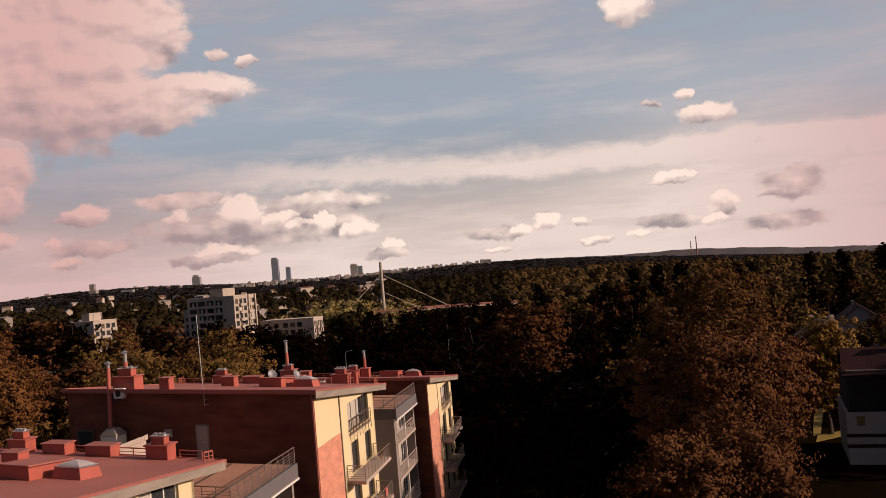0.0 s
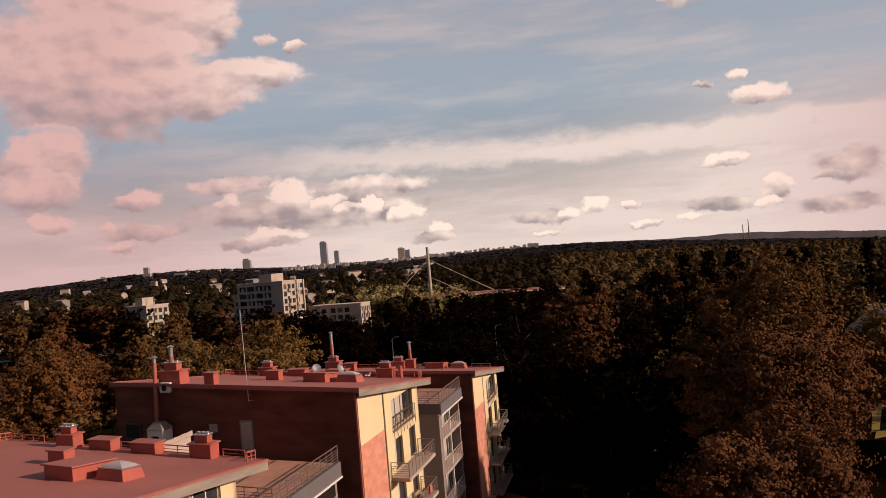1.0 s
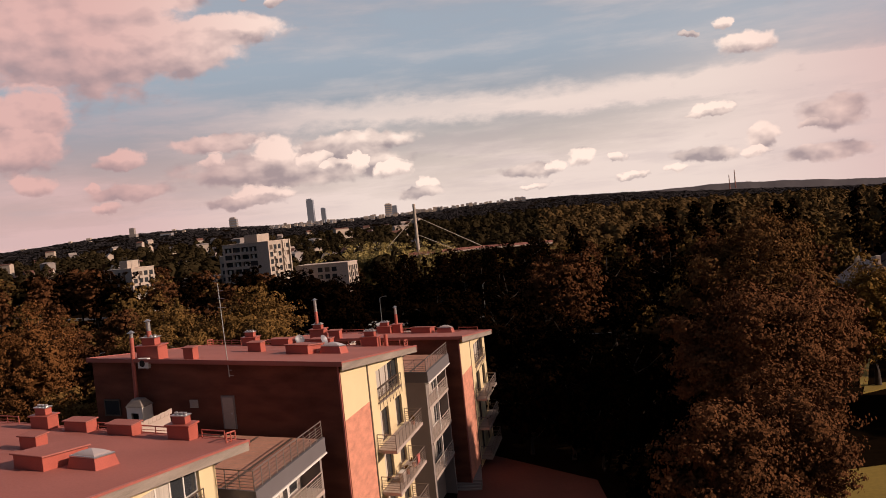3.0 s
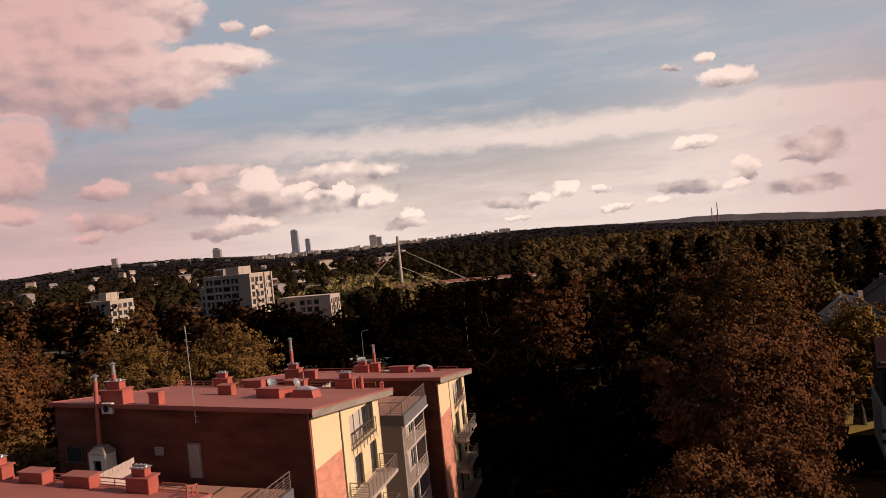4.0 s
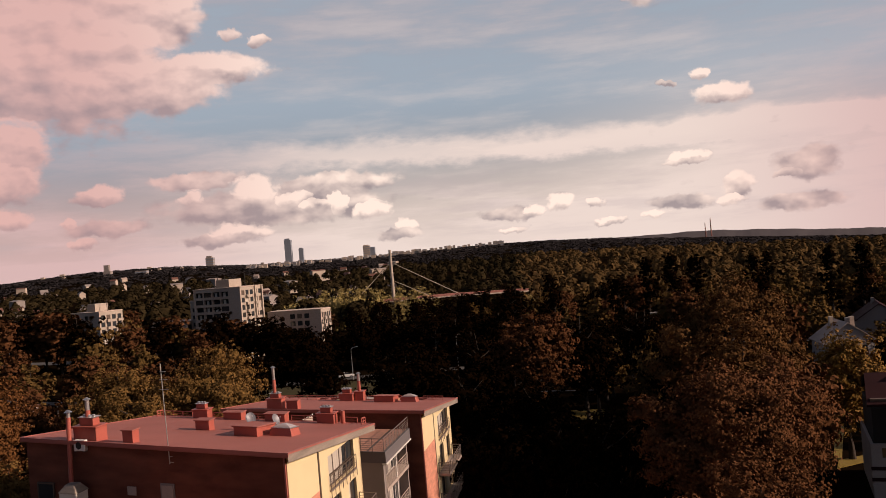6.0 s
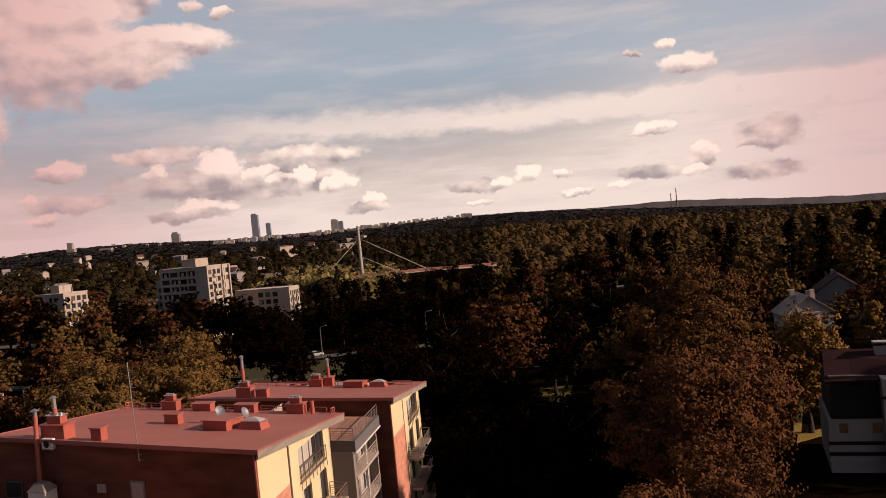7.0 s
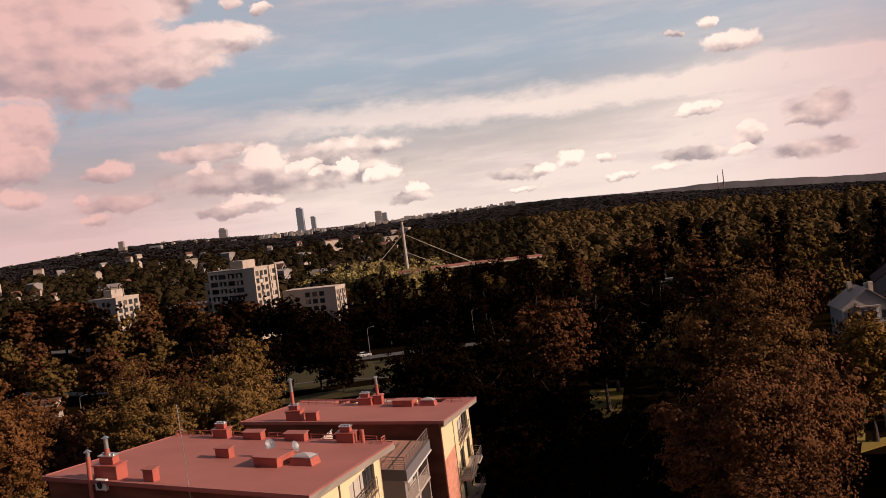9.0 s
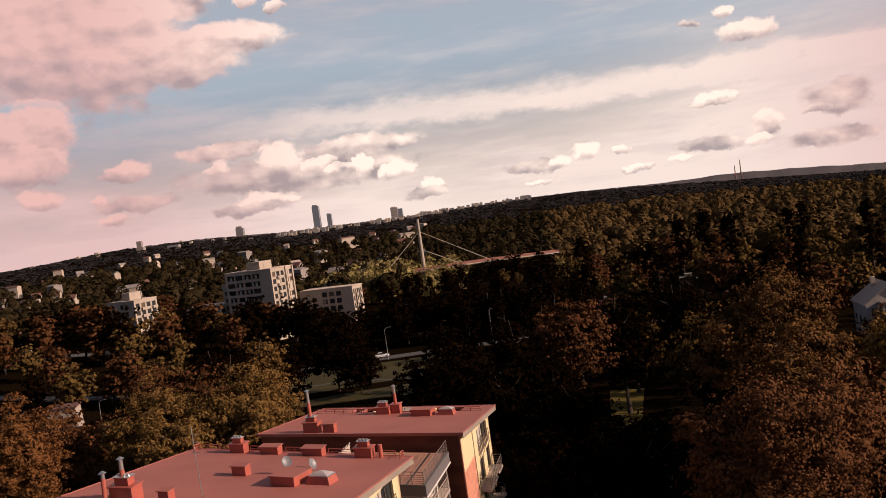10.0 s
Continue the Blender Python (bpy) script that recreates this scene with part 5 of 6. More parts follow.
for k, (x, y, s) in enumerate(((-26, 425, 0.85), (-18, 430, 0.86), (-10, 434, 0.84), (-3, 440, 0.86), (3, 446, 0.9), (10, 440, 0.95), (17, 447, 0.8), (-38, 412, 0.8), (27, 452, 0.6), (40, 462, 0.75))):
    w = copy_thing(PARENTS[k % 2], pose(x, y, float(height(x, y)) - 0.1, 0, 0, x * 37))
    w.scale = (s, s, s)
for parent in PARENTS + PARENTS_FAR:
    for o in (*parent.children_recursive, parent):
        bpy.data.objects.remove(o)


def far_woods(name, d0, d1, a0, a1, count, mat, size, per, seed, label, thin):
    """Woods that nobody could count: crowns of sprays, as one sheet of canopy."""
    rng = np.random.default_rng(seed)
    d = d0 * np.exp(rng.uniform(0, 1, count) * math.log(d1 / d0))
    a = np.radians(rng.uniform(a0, a1, count))
    x, y = d * np.sin(a), d * np.cos(a)
    town = np.array([thin(u, v) for u, v in zip(x, y)])
    keep = rng.uniform(0, 1, count) < town
    x, y, d = x[keep], y[keep], d[keep]
    n = len(x)
    z = height(x, y)
    wide = np.maximum(size, d * 0.0052) * rng.uniform(0.7, 1.3, n)
    tall = rng.uniform(13, 21, n) * (1.0 if d0 < 1000 else 0.55)
    cone = rng.uniform(0, 1, n) < 0.45
    q = rng.normal(size=(n, per, 3))
    q /= np.linalg.norm(q, axis=2, keepdims=True)
    q[..., 2] = np.abs(q[..., 2]) * 1.0 - 0.35
    hgt = np.clip(q[..., 2], -0.3, 1)
    slim = np.where(cone[:, None], np.clip(1 - hgt, 0.12, 1), 1.0)
    pos = np.stack([x[:, None] + q[..., 0] * wide[:, None] * slim, y[:, None] + q[..., 1] * wide[:, None] * slim,
                    z[:, None] + tall[:, None] * (0.62 + 0.38 * q[..., 2] + 0.10 * cone[:, None] * hgt)], 2).reshape(-1, 3)
    nr = (q + rng.normal(size=q.shape) * 0.1).reshape(-1, 3) + np.array([0, 0, 0.5 if d0 < 1000 else 3.0])
    sz = np.repeat(wide * (0.31 if per > 60 else 0.34 if d0 < 4000 else 0.5), per)
    ob = finish(name, quads(name, pos, nr, sz, mat), None, None)
    tagged(ob, label, "woods", kind="stuff")


def wood_density(x, y):
    if y > 2600:
        return 1.0
    if x < -0.10 * y and y < 2200:
        return 0.62
    if y < 520 and -90 < x < 75:
        return 0.0 if y < 500 else 0.3
    return 1.0


far_woods("woods", 415, 1400, -38, 4, 1850, M["forest"], 4.4, 84, 3, "dense mixed forest on the river slope, shade painted into its colour", wood_density)
far_woods("woods", 415, 1400, 3, 36, 1450, M["forest_sunlit"], 4.4, 84, 7, "mixed forest spreading over the plain, sunlight painted into its colour", wood_density)
far_woods("woods", 1400, 3950, -38, 36, 4600, M["forest_far"], 5.0, 28, 4, "far forest up to the skyline, haze mixed into its grey", wood_density)
far_woods("woods", 4000, 4700, -38, 9, 1200, M["ridge"], 8.0, 14, 6, "faint wooded ridge on the skyline, haze painted blue-grey", lambda x, y: 1.0)


def far_ridge():
    """The closed canopy of the wooded ridge on the skyline, one swelling sheet."""
    rng = np.random.default_rng(61)
    az, rad = np.linspace(7, 42, 281), np.linspace(4040, 4760, 15)
    A, R = np.meshgrid(az, rad, indexing="ij")
    x, y = R * np.sin(np.radians(A)), R * np.cos(np.radians(A))
    lift = 11 * smooth(7, 11, A) * smooth(4040, 4160, R) + 2.5 * np.sin(A * 2.1 + 0.6) * np.sin(A * 0.83) + rng.normal(size=A.shape) * 0.7
    v = np.stack([x, y, height(x, y) + lift], 2).reshape(-1, 3)
    n = len(rad)
    faces = [(i * n + j, i * n + j + 1, (i + 1) * n + j + 1, (i + 1) * n + j) for i in range(len(az) - 1) for j in range(n - 1)]
    me = bpy.data.meshes.new("far_ridge")
    me.from_pydata([tuple(map(float, p)) for p in v], [], faces)
    me.polygons.foreach_set("use_smooth", [True] * len(faces))
    tagged(finish("far_ridge", me, M["ridge"], None), "smooth wooded ridge along the skyline, haze painted blue-grey", "ridge", kind="structure")


far_ridge()

# ---------------------------------------------------------------- buildings farther off
def slab_block(at, turn, long, deep, floors, mats, label, bays, end_bays, group="", storey=2.75, loggia=True, penthouse=True, blank=(0.03, 0.24), deep_loggias=False):
    """A precast block of flats: storeys of windows set into the walls, a parapet and a lift house."""
    wall, dim = mats
    high = floors * storey + 1.2
    b = thing("apartment_block", at, label, "apartment building", group)
    turn_m = Matrix.Translation(at) @ Matrix.Rotation(radians(turn), 4, "Z")

    def put(bm, x0, x1, y0, y1, z0, z1):
        c = ((x0, y0), (x1, y0), (x1, y1), (x0, y1))
        hexa(bm, [turn_m @ Vector((x, y, z0)) for x, y in c] + [turn_m @ Vector((x, y, z1)) for x, y in c])

    # near-black core painted as the unlit rooms behind the openings
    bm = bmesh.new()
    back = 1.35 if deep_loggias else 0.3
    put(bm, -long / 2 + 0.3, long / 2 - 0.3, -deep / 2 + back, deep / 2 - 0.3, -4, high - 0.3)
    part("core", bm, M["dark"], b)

    def facade(x0, x1, y, n, along, sign, mat):
        # piers and spandrels round the openings
        span = (x1 - x0) / n
        bm = bmesh.new()
        recessed = deep_loggias and along == "x"
        w = 0.14 if recessed else 0.28 if along == "x" else 0.30
        for k in range(n + 1):
            c = x0 + k * span
            a0, a1 = max(x0, c - span * w / 2 * 1.0), min(x1, c + span * w / 2)
            for lo, hi in ((-4, high),):
                if along == "x":
                    put(bm, a0, a1, min(y, y - sign * 0.3), max(y, y - sign * 0.3), lo, hi)
                else:
                    put(bm, min(y, y - sign * 0.3), max(y, y - sign * 0.3), a0, a1, lo, hi)
        for f in range(floors + 1):
            z0 = f * storey - (0.0 if f else 4)
            z1 = f * storey + 0.95 if f < floors else high
            for k in range(n):
                a0, a1 = x0 + k * span + span * w / 2, x0 + (k + 1) * span - span * w / 2
                if along == "x":
                    put(bm, a0, a1, min(y, y - sign * 0.3), max(y, y - sign * 0.3), z0, z1)
                else:
                    put(bm, min(y, y - sign * 0.3), max(y, y - sign * 0.3), a0, a1, z0, z1)
        part("wall", bm, mat, b)
        for f in range(floors):
            for k in range(n):
                a0, a1 = x0 + k * span + span * w / 2, x0 + (k + 1) * span - span * w / 2
                bm = bmesh.new()
                if recessed:
                    # floor slab, dividing wall, and a door with its window set back in the loggia
                    put(bm, a0 - 0.05, a1 + 0.05, y + 0.303, y + 1.3, f * storey - 0.1, f * storey + 0.08)
                    put(bm, a1 + 0.06, a1 + 0.16, y + 0.303, y + 1.3, f * storey + 0.085, (f + 1) * storey - 0.105)
                    lg = part("loggia", bm, mat, b)
                    for p0, p1, low, kind in ((0.06, 0.36, 0.1, "white"), (0.40, 0.92, 0.9, "glass")):
                        bm = bmesh.new()
                        put(bm, a0 + (a1 - a0) * p0, a0 + (a1 - a0) * p1, y + 1.22, y + 1.33, f * storey + low, f * storey + 2.35)
                        part("window", bm, M[kind if (f + k) % 3 else "glass"], lg)
                    if (f * 3 + k) % 4 == 1:
                        bm = bmesh.new()
                        put(bm, a0, a1, y + 0.1, y + 0.14, f * storey + 0.95, (f + 1) * storey)
                        part("glazing", bm, M["glass"], lg, "glazed-in loggia front")
                    continue
                if along == "x":
                    put(bm, a0, a1, min(y - sign * 0.22, y - sign * 0.26), max(y - sign * 0.22, y - sign * 0.26), f * storey + 0.95, (f + 1) * storey)
                else:
                    put(bm, min(y - sign * 0.22, y - sign * 0.26), max(y - sign * 0.22, y - sign * 0.26), a0, a1, f * storey + 0.95, (f + 1) * storey)
                part("window", bm, M[("glass", "dark", "glass", "curtain", "dark", "darkframe", "glass")[(f * 5 + k * 3 + f * k) % 7]], b)
                if loggia and along != "x" and k % 2 == 1:
                    bm = bmesh.new()
                    if along == "x":
                        put(bm, a0 - 0.2, a1 + 0.2, y + min(0, sign * 0.9), y + max(0, sign * 0.9), f * storey + 0.0, f * storey + 1.0)
                    else:
                        put(bm, y + min(0, sign * 0.9), y + max(0, sign * 0.9), a0 - 0.2, a1 + 0.2, f * storey + 0.0, f * storey + 1.0)
                    part("balcony", bm, wall, b)

    facade(-long / 2 + long * blank[0], long / 2 - long * blank[1], -deep / 2, bays, "x", -1, dim)
    for x0, x1 in ((-long / 2, -long / 2 + long * blank[0]), (long / 2 - long * blank[1], long / 2)):
        if x1 - x0 > 0.1:
            bm = bmesh.new()
            put(bm, x0, x1, -deep / 2, -deep / 2 + 0.3, -4, high)
            part("wall", bm, dim, b)
    facade(-deep / 2 + 0.3, deep / 2 - 0.3, long / 2, end_bays, "y", 1, wall)
    for x0, x1, y0, y1 in ((-long / 2, long / 2, deep / 2 - 0.3, deep / 2), (-long / 2, -long / 2 + 0.3, -deep / 2 + 0.3, deep / 2 - 0.3)):
        bm = bmesh.new()
        put(bm, x0, x1, y0, y1, -4, high)
        part("wall", bm, wall, b)
    bm = bmesh.new()
    put(bm, -long / 2 - 0.15, long / 2 + 0.15, -deep / 2 - 0.15, deep / 2 + 0.15, high + 0.003, high + 0.25)
    r = part("roof", bm, dim, b)
    if penthouse:
        bm = bmesh.new()
        put(bm, -long * 0.12, long * 0.16, -deep * 0.25, deep * 0.3, high + 0.253, high + 3.2)
        part("lift_house", bm, wall, r)
        for x in (-0.2, -0.05, 0.38):
            bm = bmesh.new()
            c = turn_m @ Vector((long * x, 0, high + 0.25))
            bar(bm, c, c + Vector((0, 0, 4.5)), 0.12, 6)
            part("aerial", bm, M["dark"], r)
    return b


tall_block = slab_block((-88.8, 326, -5.5), -24, 22.5, 13, 9, (M["panel"], M["panel_lifted"]), "nine-storey pale precast block of flats with deep loggias", 4, 5, "blocks of flats beyond the trees", deep_loggias=True)
wing_m = Matrix.Translation((-88.8, 326, -5.5)) @ Matrix.Rotation(radians(-24), 4, "Z")
for name, mat, x0, x1, y0, y1, z0, z1 in (("stair_fin", "panel", 11.253, 11.8, 1.6, 2.2, -4, 26.2), ("stair_fin", "panel", 11.253, 11.8, 5.6, 6.2, -4, 26.2), ("wing", "panel", -16.5, -11.253, -3.0, 7.0, -4, 21.6), ("wing_roof", "panel_lifted", -16.7, -11.253, -3.2, 7.2, 21.603, 21.9), ("wing_lift_house", "panel", -15.2, -13.4, 0.0, 3.0, 21.903, 24.0)):
    bm = bmesh.new()
    q = ((x0, y0), (x1, y0), (x1, y1), (x0, y1))
    hexa(bm, [wing_m @ Vector((x, y, z0)) for x, y in q] + [wing_m @ Vector((x, y, z1)) for x, y in q])
    part(name, bm, M[mat], tall_block)
for f in range(7):
    for x in (-15.4, -13.3):
        bm = bmesh.new()
        q = ((x, -3.05), (x + 1.3, -3.05), (x + 1.3, -2.9), (x, -2.9))
        hexa(bm, [wing_m @ Vector((u, v, z)) for z in (1.0 + 2.75 * f, 2.5 + 2.75 * f) for u, v in q])
        part("window", bm, M["glass"], tall_block)
slab_block((-64, 335, -8.4), -16, 23, 8.5, 6, (M["panel"], M["panel_lifted"]), "lower pale block of flats half hidden by trees", 3, 5, "blocks of flats beyond the trees", penthouse=False, blank=(0.4, 0.2))
slab_block((-141, 328, -2.5), -26, 15.5, 11, 6, (M["panel"], M["panel_lifted"]), "pale block of flats with lift house beyond the trees", 2, 4, "blocks of flats beyond the trees", blank=(0.45, 0.22))
slab_block((-112, 335, -9), -24, 18, 11, 6, (M["panel_lifted"], M["panel_lifted"]), "dim block of flats half hidden by trees", 3, 3, "blocks of flats beyond the trees", penthouse=False, blank=(0.2, 0.2))


def house(at, turn, long, deep, eaves, ridge, wall, roof, label, group, windows=True, chimney=True):
    """A house with a pitched roof, window panes set into the walls and a chimney."""
    h = thing("house", at, label, "house", group)
    m = Matrix.Translation(at) @ Matrix.Rotation(radians(turn), 4, "Z")

    def put(bm, x0, x1, y0, y1, z0, z1):
        c = ((x0, y0), (x1, y0), (x1, y1), (x0, y1))
        hexa(bm, [m @ Vector((x, y, z0)) for x, y in c] + [m @ Vector((x, y, z1)) for x, y in c])

    bm = bmesh.new()
    put(bm, -long / 2, long / 2, -deep / 2, deep / 2, -2, eaves)
    g = [m @ Vector(p) for p in ((-long / 2, -deep / 2, eaves), (-long / 2, deep / 2, eaves), (-long / 2, 0, ridge - 0.1), (long / 2, -deep / 2, eaves), (long / 2, deep / 2, eaves), (long / 2, 0, ridge - 0.1))]
    v = [bm.verts.new(p) for p in g]
    for f in ((0, 1, 2), (3, 5, 4), (0, 2, 5, 3), (1, 4, 5, 2)):
        bm.faces.new([v[i] for i in f])
    part("wall", bm, wall, h)
    bm = bmesh.new()
    for s in (-1, 1):
        e = 0.5
        a = [(-long / 2 - e, s * (deep / 2 + e), eaves - 0.3), (long / 2 + e, s * (deep / 2 + e), eaves - 0.3), (long / 2 + e, 0, ridge), (-long / 2 - e, 0, ridge)]
        hexa(bm, [m @ Vector(p) for p in a] + [m @ (Vector(p) + Vector((0, 0, 0.22))) for p in a])
    r = part("roof", bm, roof, h)
    if chimney:
        bm = bmesh.new()
        put(bm, long * 0.15, long * 0.15 + 0.8, 0.4, 1.2, ridge - 1.2, ridge + 0.9)
        part("chimney", bm, wall, r)
    if windows:
        rows = max(1, int(eaves // 2.8))
        n = max(2, int(long // 3))
        for f in range(rows):
            for k in range(n):
                x = -long / 2 + long * (k + 0.5) / n
                bm = bmesh.new()
                put(bm, x - 0.55, x + 0.55, -deep / 2 - 0.03, -deep / 2 + 0.1, 0.9 + 2.8 * f, 2.2 + 2.8 * f)
                part("window", bm, M["glass"], h)
    return h


# white house on the right, partly behind the great tree
def white_house():
    at = on_ground(52.7, 88)
    h = thing("house", at, "white house with plum-red metal roof beside dark trees", "house")
    z = at[2]
    m = Matrix.Translation((at[0], at[1], 0)) @ Matrix.Rotation(radians(-19), 4, "Z")

    def put(bm, x0, x1, y0, y1, z0, z1):
        c = ((x0, y0), (x1, y0), (x1, y1), (x0, y1))
        hexa(bm, [m @ Vector((x, y, z0)) for x, y in c] + [m @ Vector((x, y, z1)) for x, y in c])

    def box_part(name, mat, parent, *b, label=""):
        bm = bmesh.new()
        put(bm, *b)
        return part(name, bm, mat, parent, label)

    # low wing on the left, set back upper storey with its shade painted as a near-black core, tall wing on the right
    bm = bmesh.new()
    for x0, x1, z0, z1 in ((-8.0, -7.0, z - 1, 4.3), (-6.2, -3.9, z - 1, 4.3), (-3.1, -2.9, z - 1, 4.3), (-7.0, -6.2, z - 1, 2.9), (-7.0, -6.2, 3.9, 4.3), (-3.9, -3.1, z - 1, 2.9), (-3.9, -3.1, 3.9, 4.3)):
        put(bm, x0, x1, -3, -2.7, z0, z1)
    part("wall", bm, M["plaster"], h)
    box_part("wall", M["plaster"], h, -8.0, -7.7, -2.7, 8, z - 1, 4.3)
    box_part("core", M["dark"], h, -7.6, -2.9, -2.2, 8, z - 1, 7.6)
    for x in (-7.0, -3.9):
        box_part("window", M["glass"], h, x, x + 0.8, -2.8, -2.75, 2.9, 3.9)
    for k in range(4):
        box_part("board", M["slate"] if k % 2 == 0 else M["plaster"], h, -8.1, -2.9, -3.08 - 0.01 * k, -3.003, 1.7 - 0.55 * k, 2.05 - 0.55 * k)
    box_part("wall", M["plaster"], h, -2.9, 8, -4.2, 8, z - 1, 8.6, label="tall white rendered wing")
    box_part("ledge", M["slate"], h, -3.1, 8.2, -4.4, -4.203, 6.6, 6.85)
    bm = bmesh.new()
    c = [(-8.0, -2.6, 7.9), (8.6, -4.9, 8.62), (8.6, 3.0, 10.2), (-7.6, 3.0, 10.2)]
    hexa(bm, [m @ Vector(p) for p in c] + [m @ (Vector(p) + Vector((0, 0, 0.25))) for p in c])
    r = part("roof", bm, M["slate"], h, "plum-red metal roof")
    bm = bmesh.new()
    c = [(-7.6, 3.0, 10.2), (8.6, 3.0, 10.2), (8.6, 8.6, 8.0), (-7.6, 8.6, 8.0)]
    hexa(bm, [m @ Vector(p) for p in c] + [m @ (Vector(p) + Vector((0, 0, 0.25))) for p in c])
    part("roof", bm, M["slate"], h)
    ch = box_part("chimney", M["plaster"], r, -2.6, -0.8, 1.6, 2.6, 9.3, 10.95)
    box_part("cap", M["slate"], ch, -2.75, -0.65, 1.5, 2.7, 10.953, 11.05)
    box_part("cap_plate", M["plaster"], ch, -2.75, -0.65, 1.5, 2.7, 11.25, 11.35)
    box_part("dormer_recess", M["darkframe"], r, -7.6, -2.0, -2.2, -1.2, 8.05, 8.6)


white_house()

# the yellow of these two strips stands in for sunlight on the lawn
patch("lawn_strip", [(45.3, 99.4), (49.8, 101.6), (51.0, 104.6), (46.9, 102.9)], 0.06, M["lawn_dry"], "grass strip beside the white house, sunlight painted as yellow", "lawn")
patch("lawn_edge", [(46.4, 103.0), (47.4, 103.2), (56.4, 124), (55.0, 124)], 0.06, M["lawn_dry"], "narrow grass edge beside the house, sunlight painted as yellow", "lawn")

gabled = house((85, 192, -4), -96, 9, 10.5, 5.0, 8.8, M["plaster"], M["paleroof"], "pale gabled house with light tin roof among trees", "houses among the trees")
gm = Matrix.Translation((85, 192, -4)) @ Matrix.Rotation(radians(-96), 4, "Z")
for name, mat, x0, x1, y0, y1, z0, z1 in (("bay", "white", 4.5, 5.5, -2.2, 1.8, -2, 5.0), ("bay_roof", "paleroof", 4.5, 5.8, -2.5, 2.1, 5.003, 5.3), ("chimney", "city_white", 2.0, 2.9, 1.0, 1.9, 7.0, 10.0), ("chimney", "city_white", -2.6, -1.7, -1.9, -1.0, 7.0, 9.8),
                                       ("window", "glass", 5.5, 5.54, -1.6, -0.4, 2.6, 4.2), ("window", "glass", 5.5, 5.54, 0.1, 1.3, 2.6, 4.2), ("window", "glass", 4.5, 4.53, 2.6, 3.7, 2.4, 4.0), ("window", "glass", 4.5, 4.53, -4.2, -3.1, 2.4, 4.0)):
    bm = bmesh.new()
    q = ((x0, y0), (x1, y0), (x1, y1), (x0, y1))
    hexa(bm, [gm @ Vector((x, y, z0)) for x, y in q] + [gm @ Vector((x, y, z1)) for x, y in q])
    part(name, bm, M[mat], gabled)
house((112, 234, -6.5), 70, 14, 11, 7.0, 11.0, M["city_grey"], M["slate"], "brick house with dark roof among trees", "houses among the trees")
house((29, 232, -5.5), 4, 9, 8, 5.5, 9.0, M["city_grey"], M["slate"], "small house with dark roof among trees", "houses among the trees")


def flat_roofed_house(at, turn, long, deep, high, label):
    """A flat-roofed workshop: rendered walls, a parapet, vent housings on the roof and a row of windows."""
    b = thing("workshop", at, label, "building")
    m = Matrix.Translation(at) @ Matrix.Rotation(radians(turn), 4, "Z")

    def put(name, mat, x0, x1, y0, y1, z0, z1, own=b):
        bm = bmesh.new()
        q = ((x0, y0), (x1, y0), (x1, y1), (x0, y1))
        hexa(bm, [m @ Vector((x, y, z0)) for x, y in q] + [m @ Vector((x, y, z1)) for x, y in q])
        return part(name, bm, M[mat], own)

    put("wall", "pink", -long / 2, long / 2, -deep / 2, deep / 2, -5, high)
    r = put("roof", "city_white", -long / 2 - 0.3, long / 2 + 0.3, -deep / 2 - 0.3, deep / 2 + 0.3, high + 0.003, high + 0.35)
    for k, (x, y, w, h) in enumerate(((-0.36, -0.2, 2.2, 1.5), (-0.12, 0.15, 1.6, 1.1), (0.10, -0.1, 2.4, 1.9), (0.30, 0.2, 2.0, 2.3), (0.42, -0.25, 1.4, 1.3))):
        v = put("vent_housing", "panel", long * x - w / 2, long * x + w / 2, deep * y - w / 2, deep * y + w / 2, high + 0.353, high + 0.35 + h, r)
        put("cap", "city_grey", long * x - w / 2 - 0.15, long * x + w / 2 + 0.15, deep * y - w / 2 - 0.15, deep * y + w / 2 + 0.15, high + 0.353 + h, high + 0.5 + h, r)
    for k in range(6):
        x = -long / 2 + long * (k + 0.5) / 6
        put("window", "glass", x - 0.8, x + 0.8, -deep / 2 - 0.04, -deep / 2 + 0.1, high - 2.4, high - 0.9)


house((-197, 338, -4), 62, 12, 9, 6.5, 11.5, M["plaster"], M["rooftile"], "white gabled house by the car park", "gabled houses by the car park")
house((-184, 333, -4), 62, 12, 8, 6.0, 11.0, M["plaster"], M["rooftile"], "white gabled house by the car park", "gabled houses by the car park")
house((-214, 352, -4), 62, 12, 9, 6.5, 11.5, M["plaster"], M["rooftile"], "white gabled house by the car park", "gabled houses by the car park")
flat_roofed_house((73, 299, -7.5), -12, 19, 10, 6.2, "flat-roofed brick workshop with pale vent housings among trees")
shed = thing("outbuilding", (-105, 206, -10.5), "pale grey rendered outbuilding with sloping sides and small window", "building")
bm = bmesh.new()
g = [(-111.2, 202.6), (-101.2, 202.6), (-103.2, 209.0), (-113.2, 209.0)]
t = [(-109.6, 202.9), (-102.0, 202.9), (-103.8, 208.8), (-111.4, 208.8)]
hexa(bm, [(x, y, -13) for x, y in g] + [(x, y, -2.4) for x, y in t])
part("wall", bevelled(bm, 0.06), M["concrete"], shed)
bm = bmesh.new()
hexa(bm, [(x + a, y + b, z) for z in (-2.397, -2.1) for (x, y), a, b in zip(t, (-0.25, 0.25, 0.25, -0.25), (-0.25, -0.25, 0.25, 0.25))])
part("roof", bm, M["rooftile"], shed)
bm = bmesh.new()
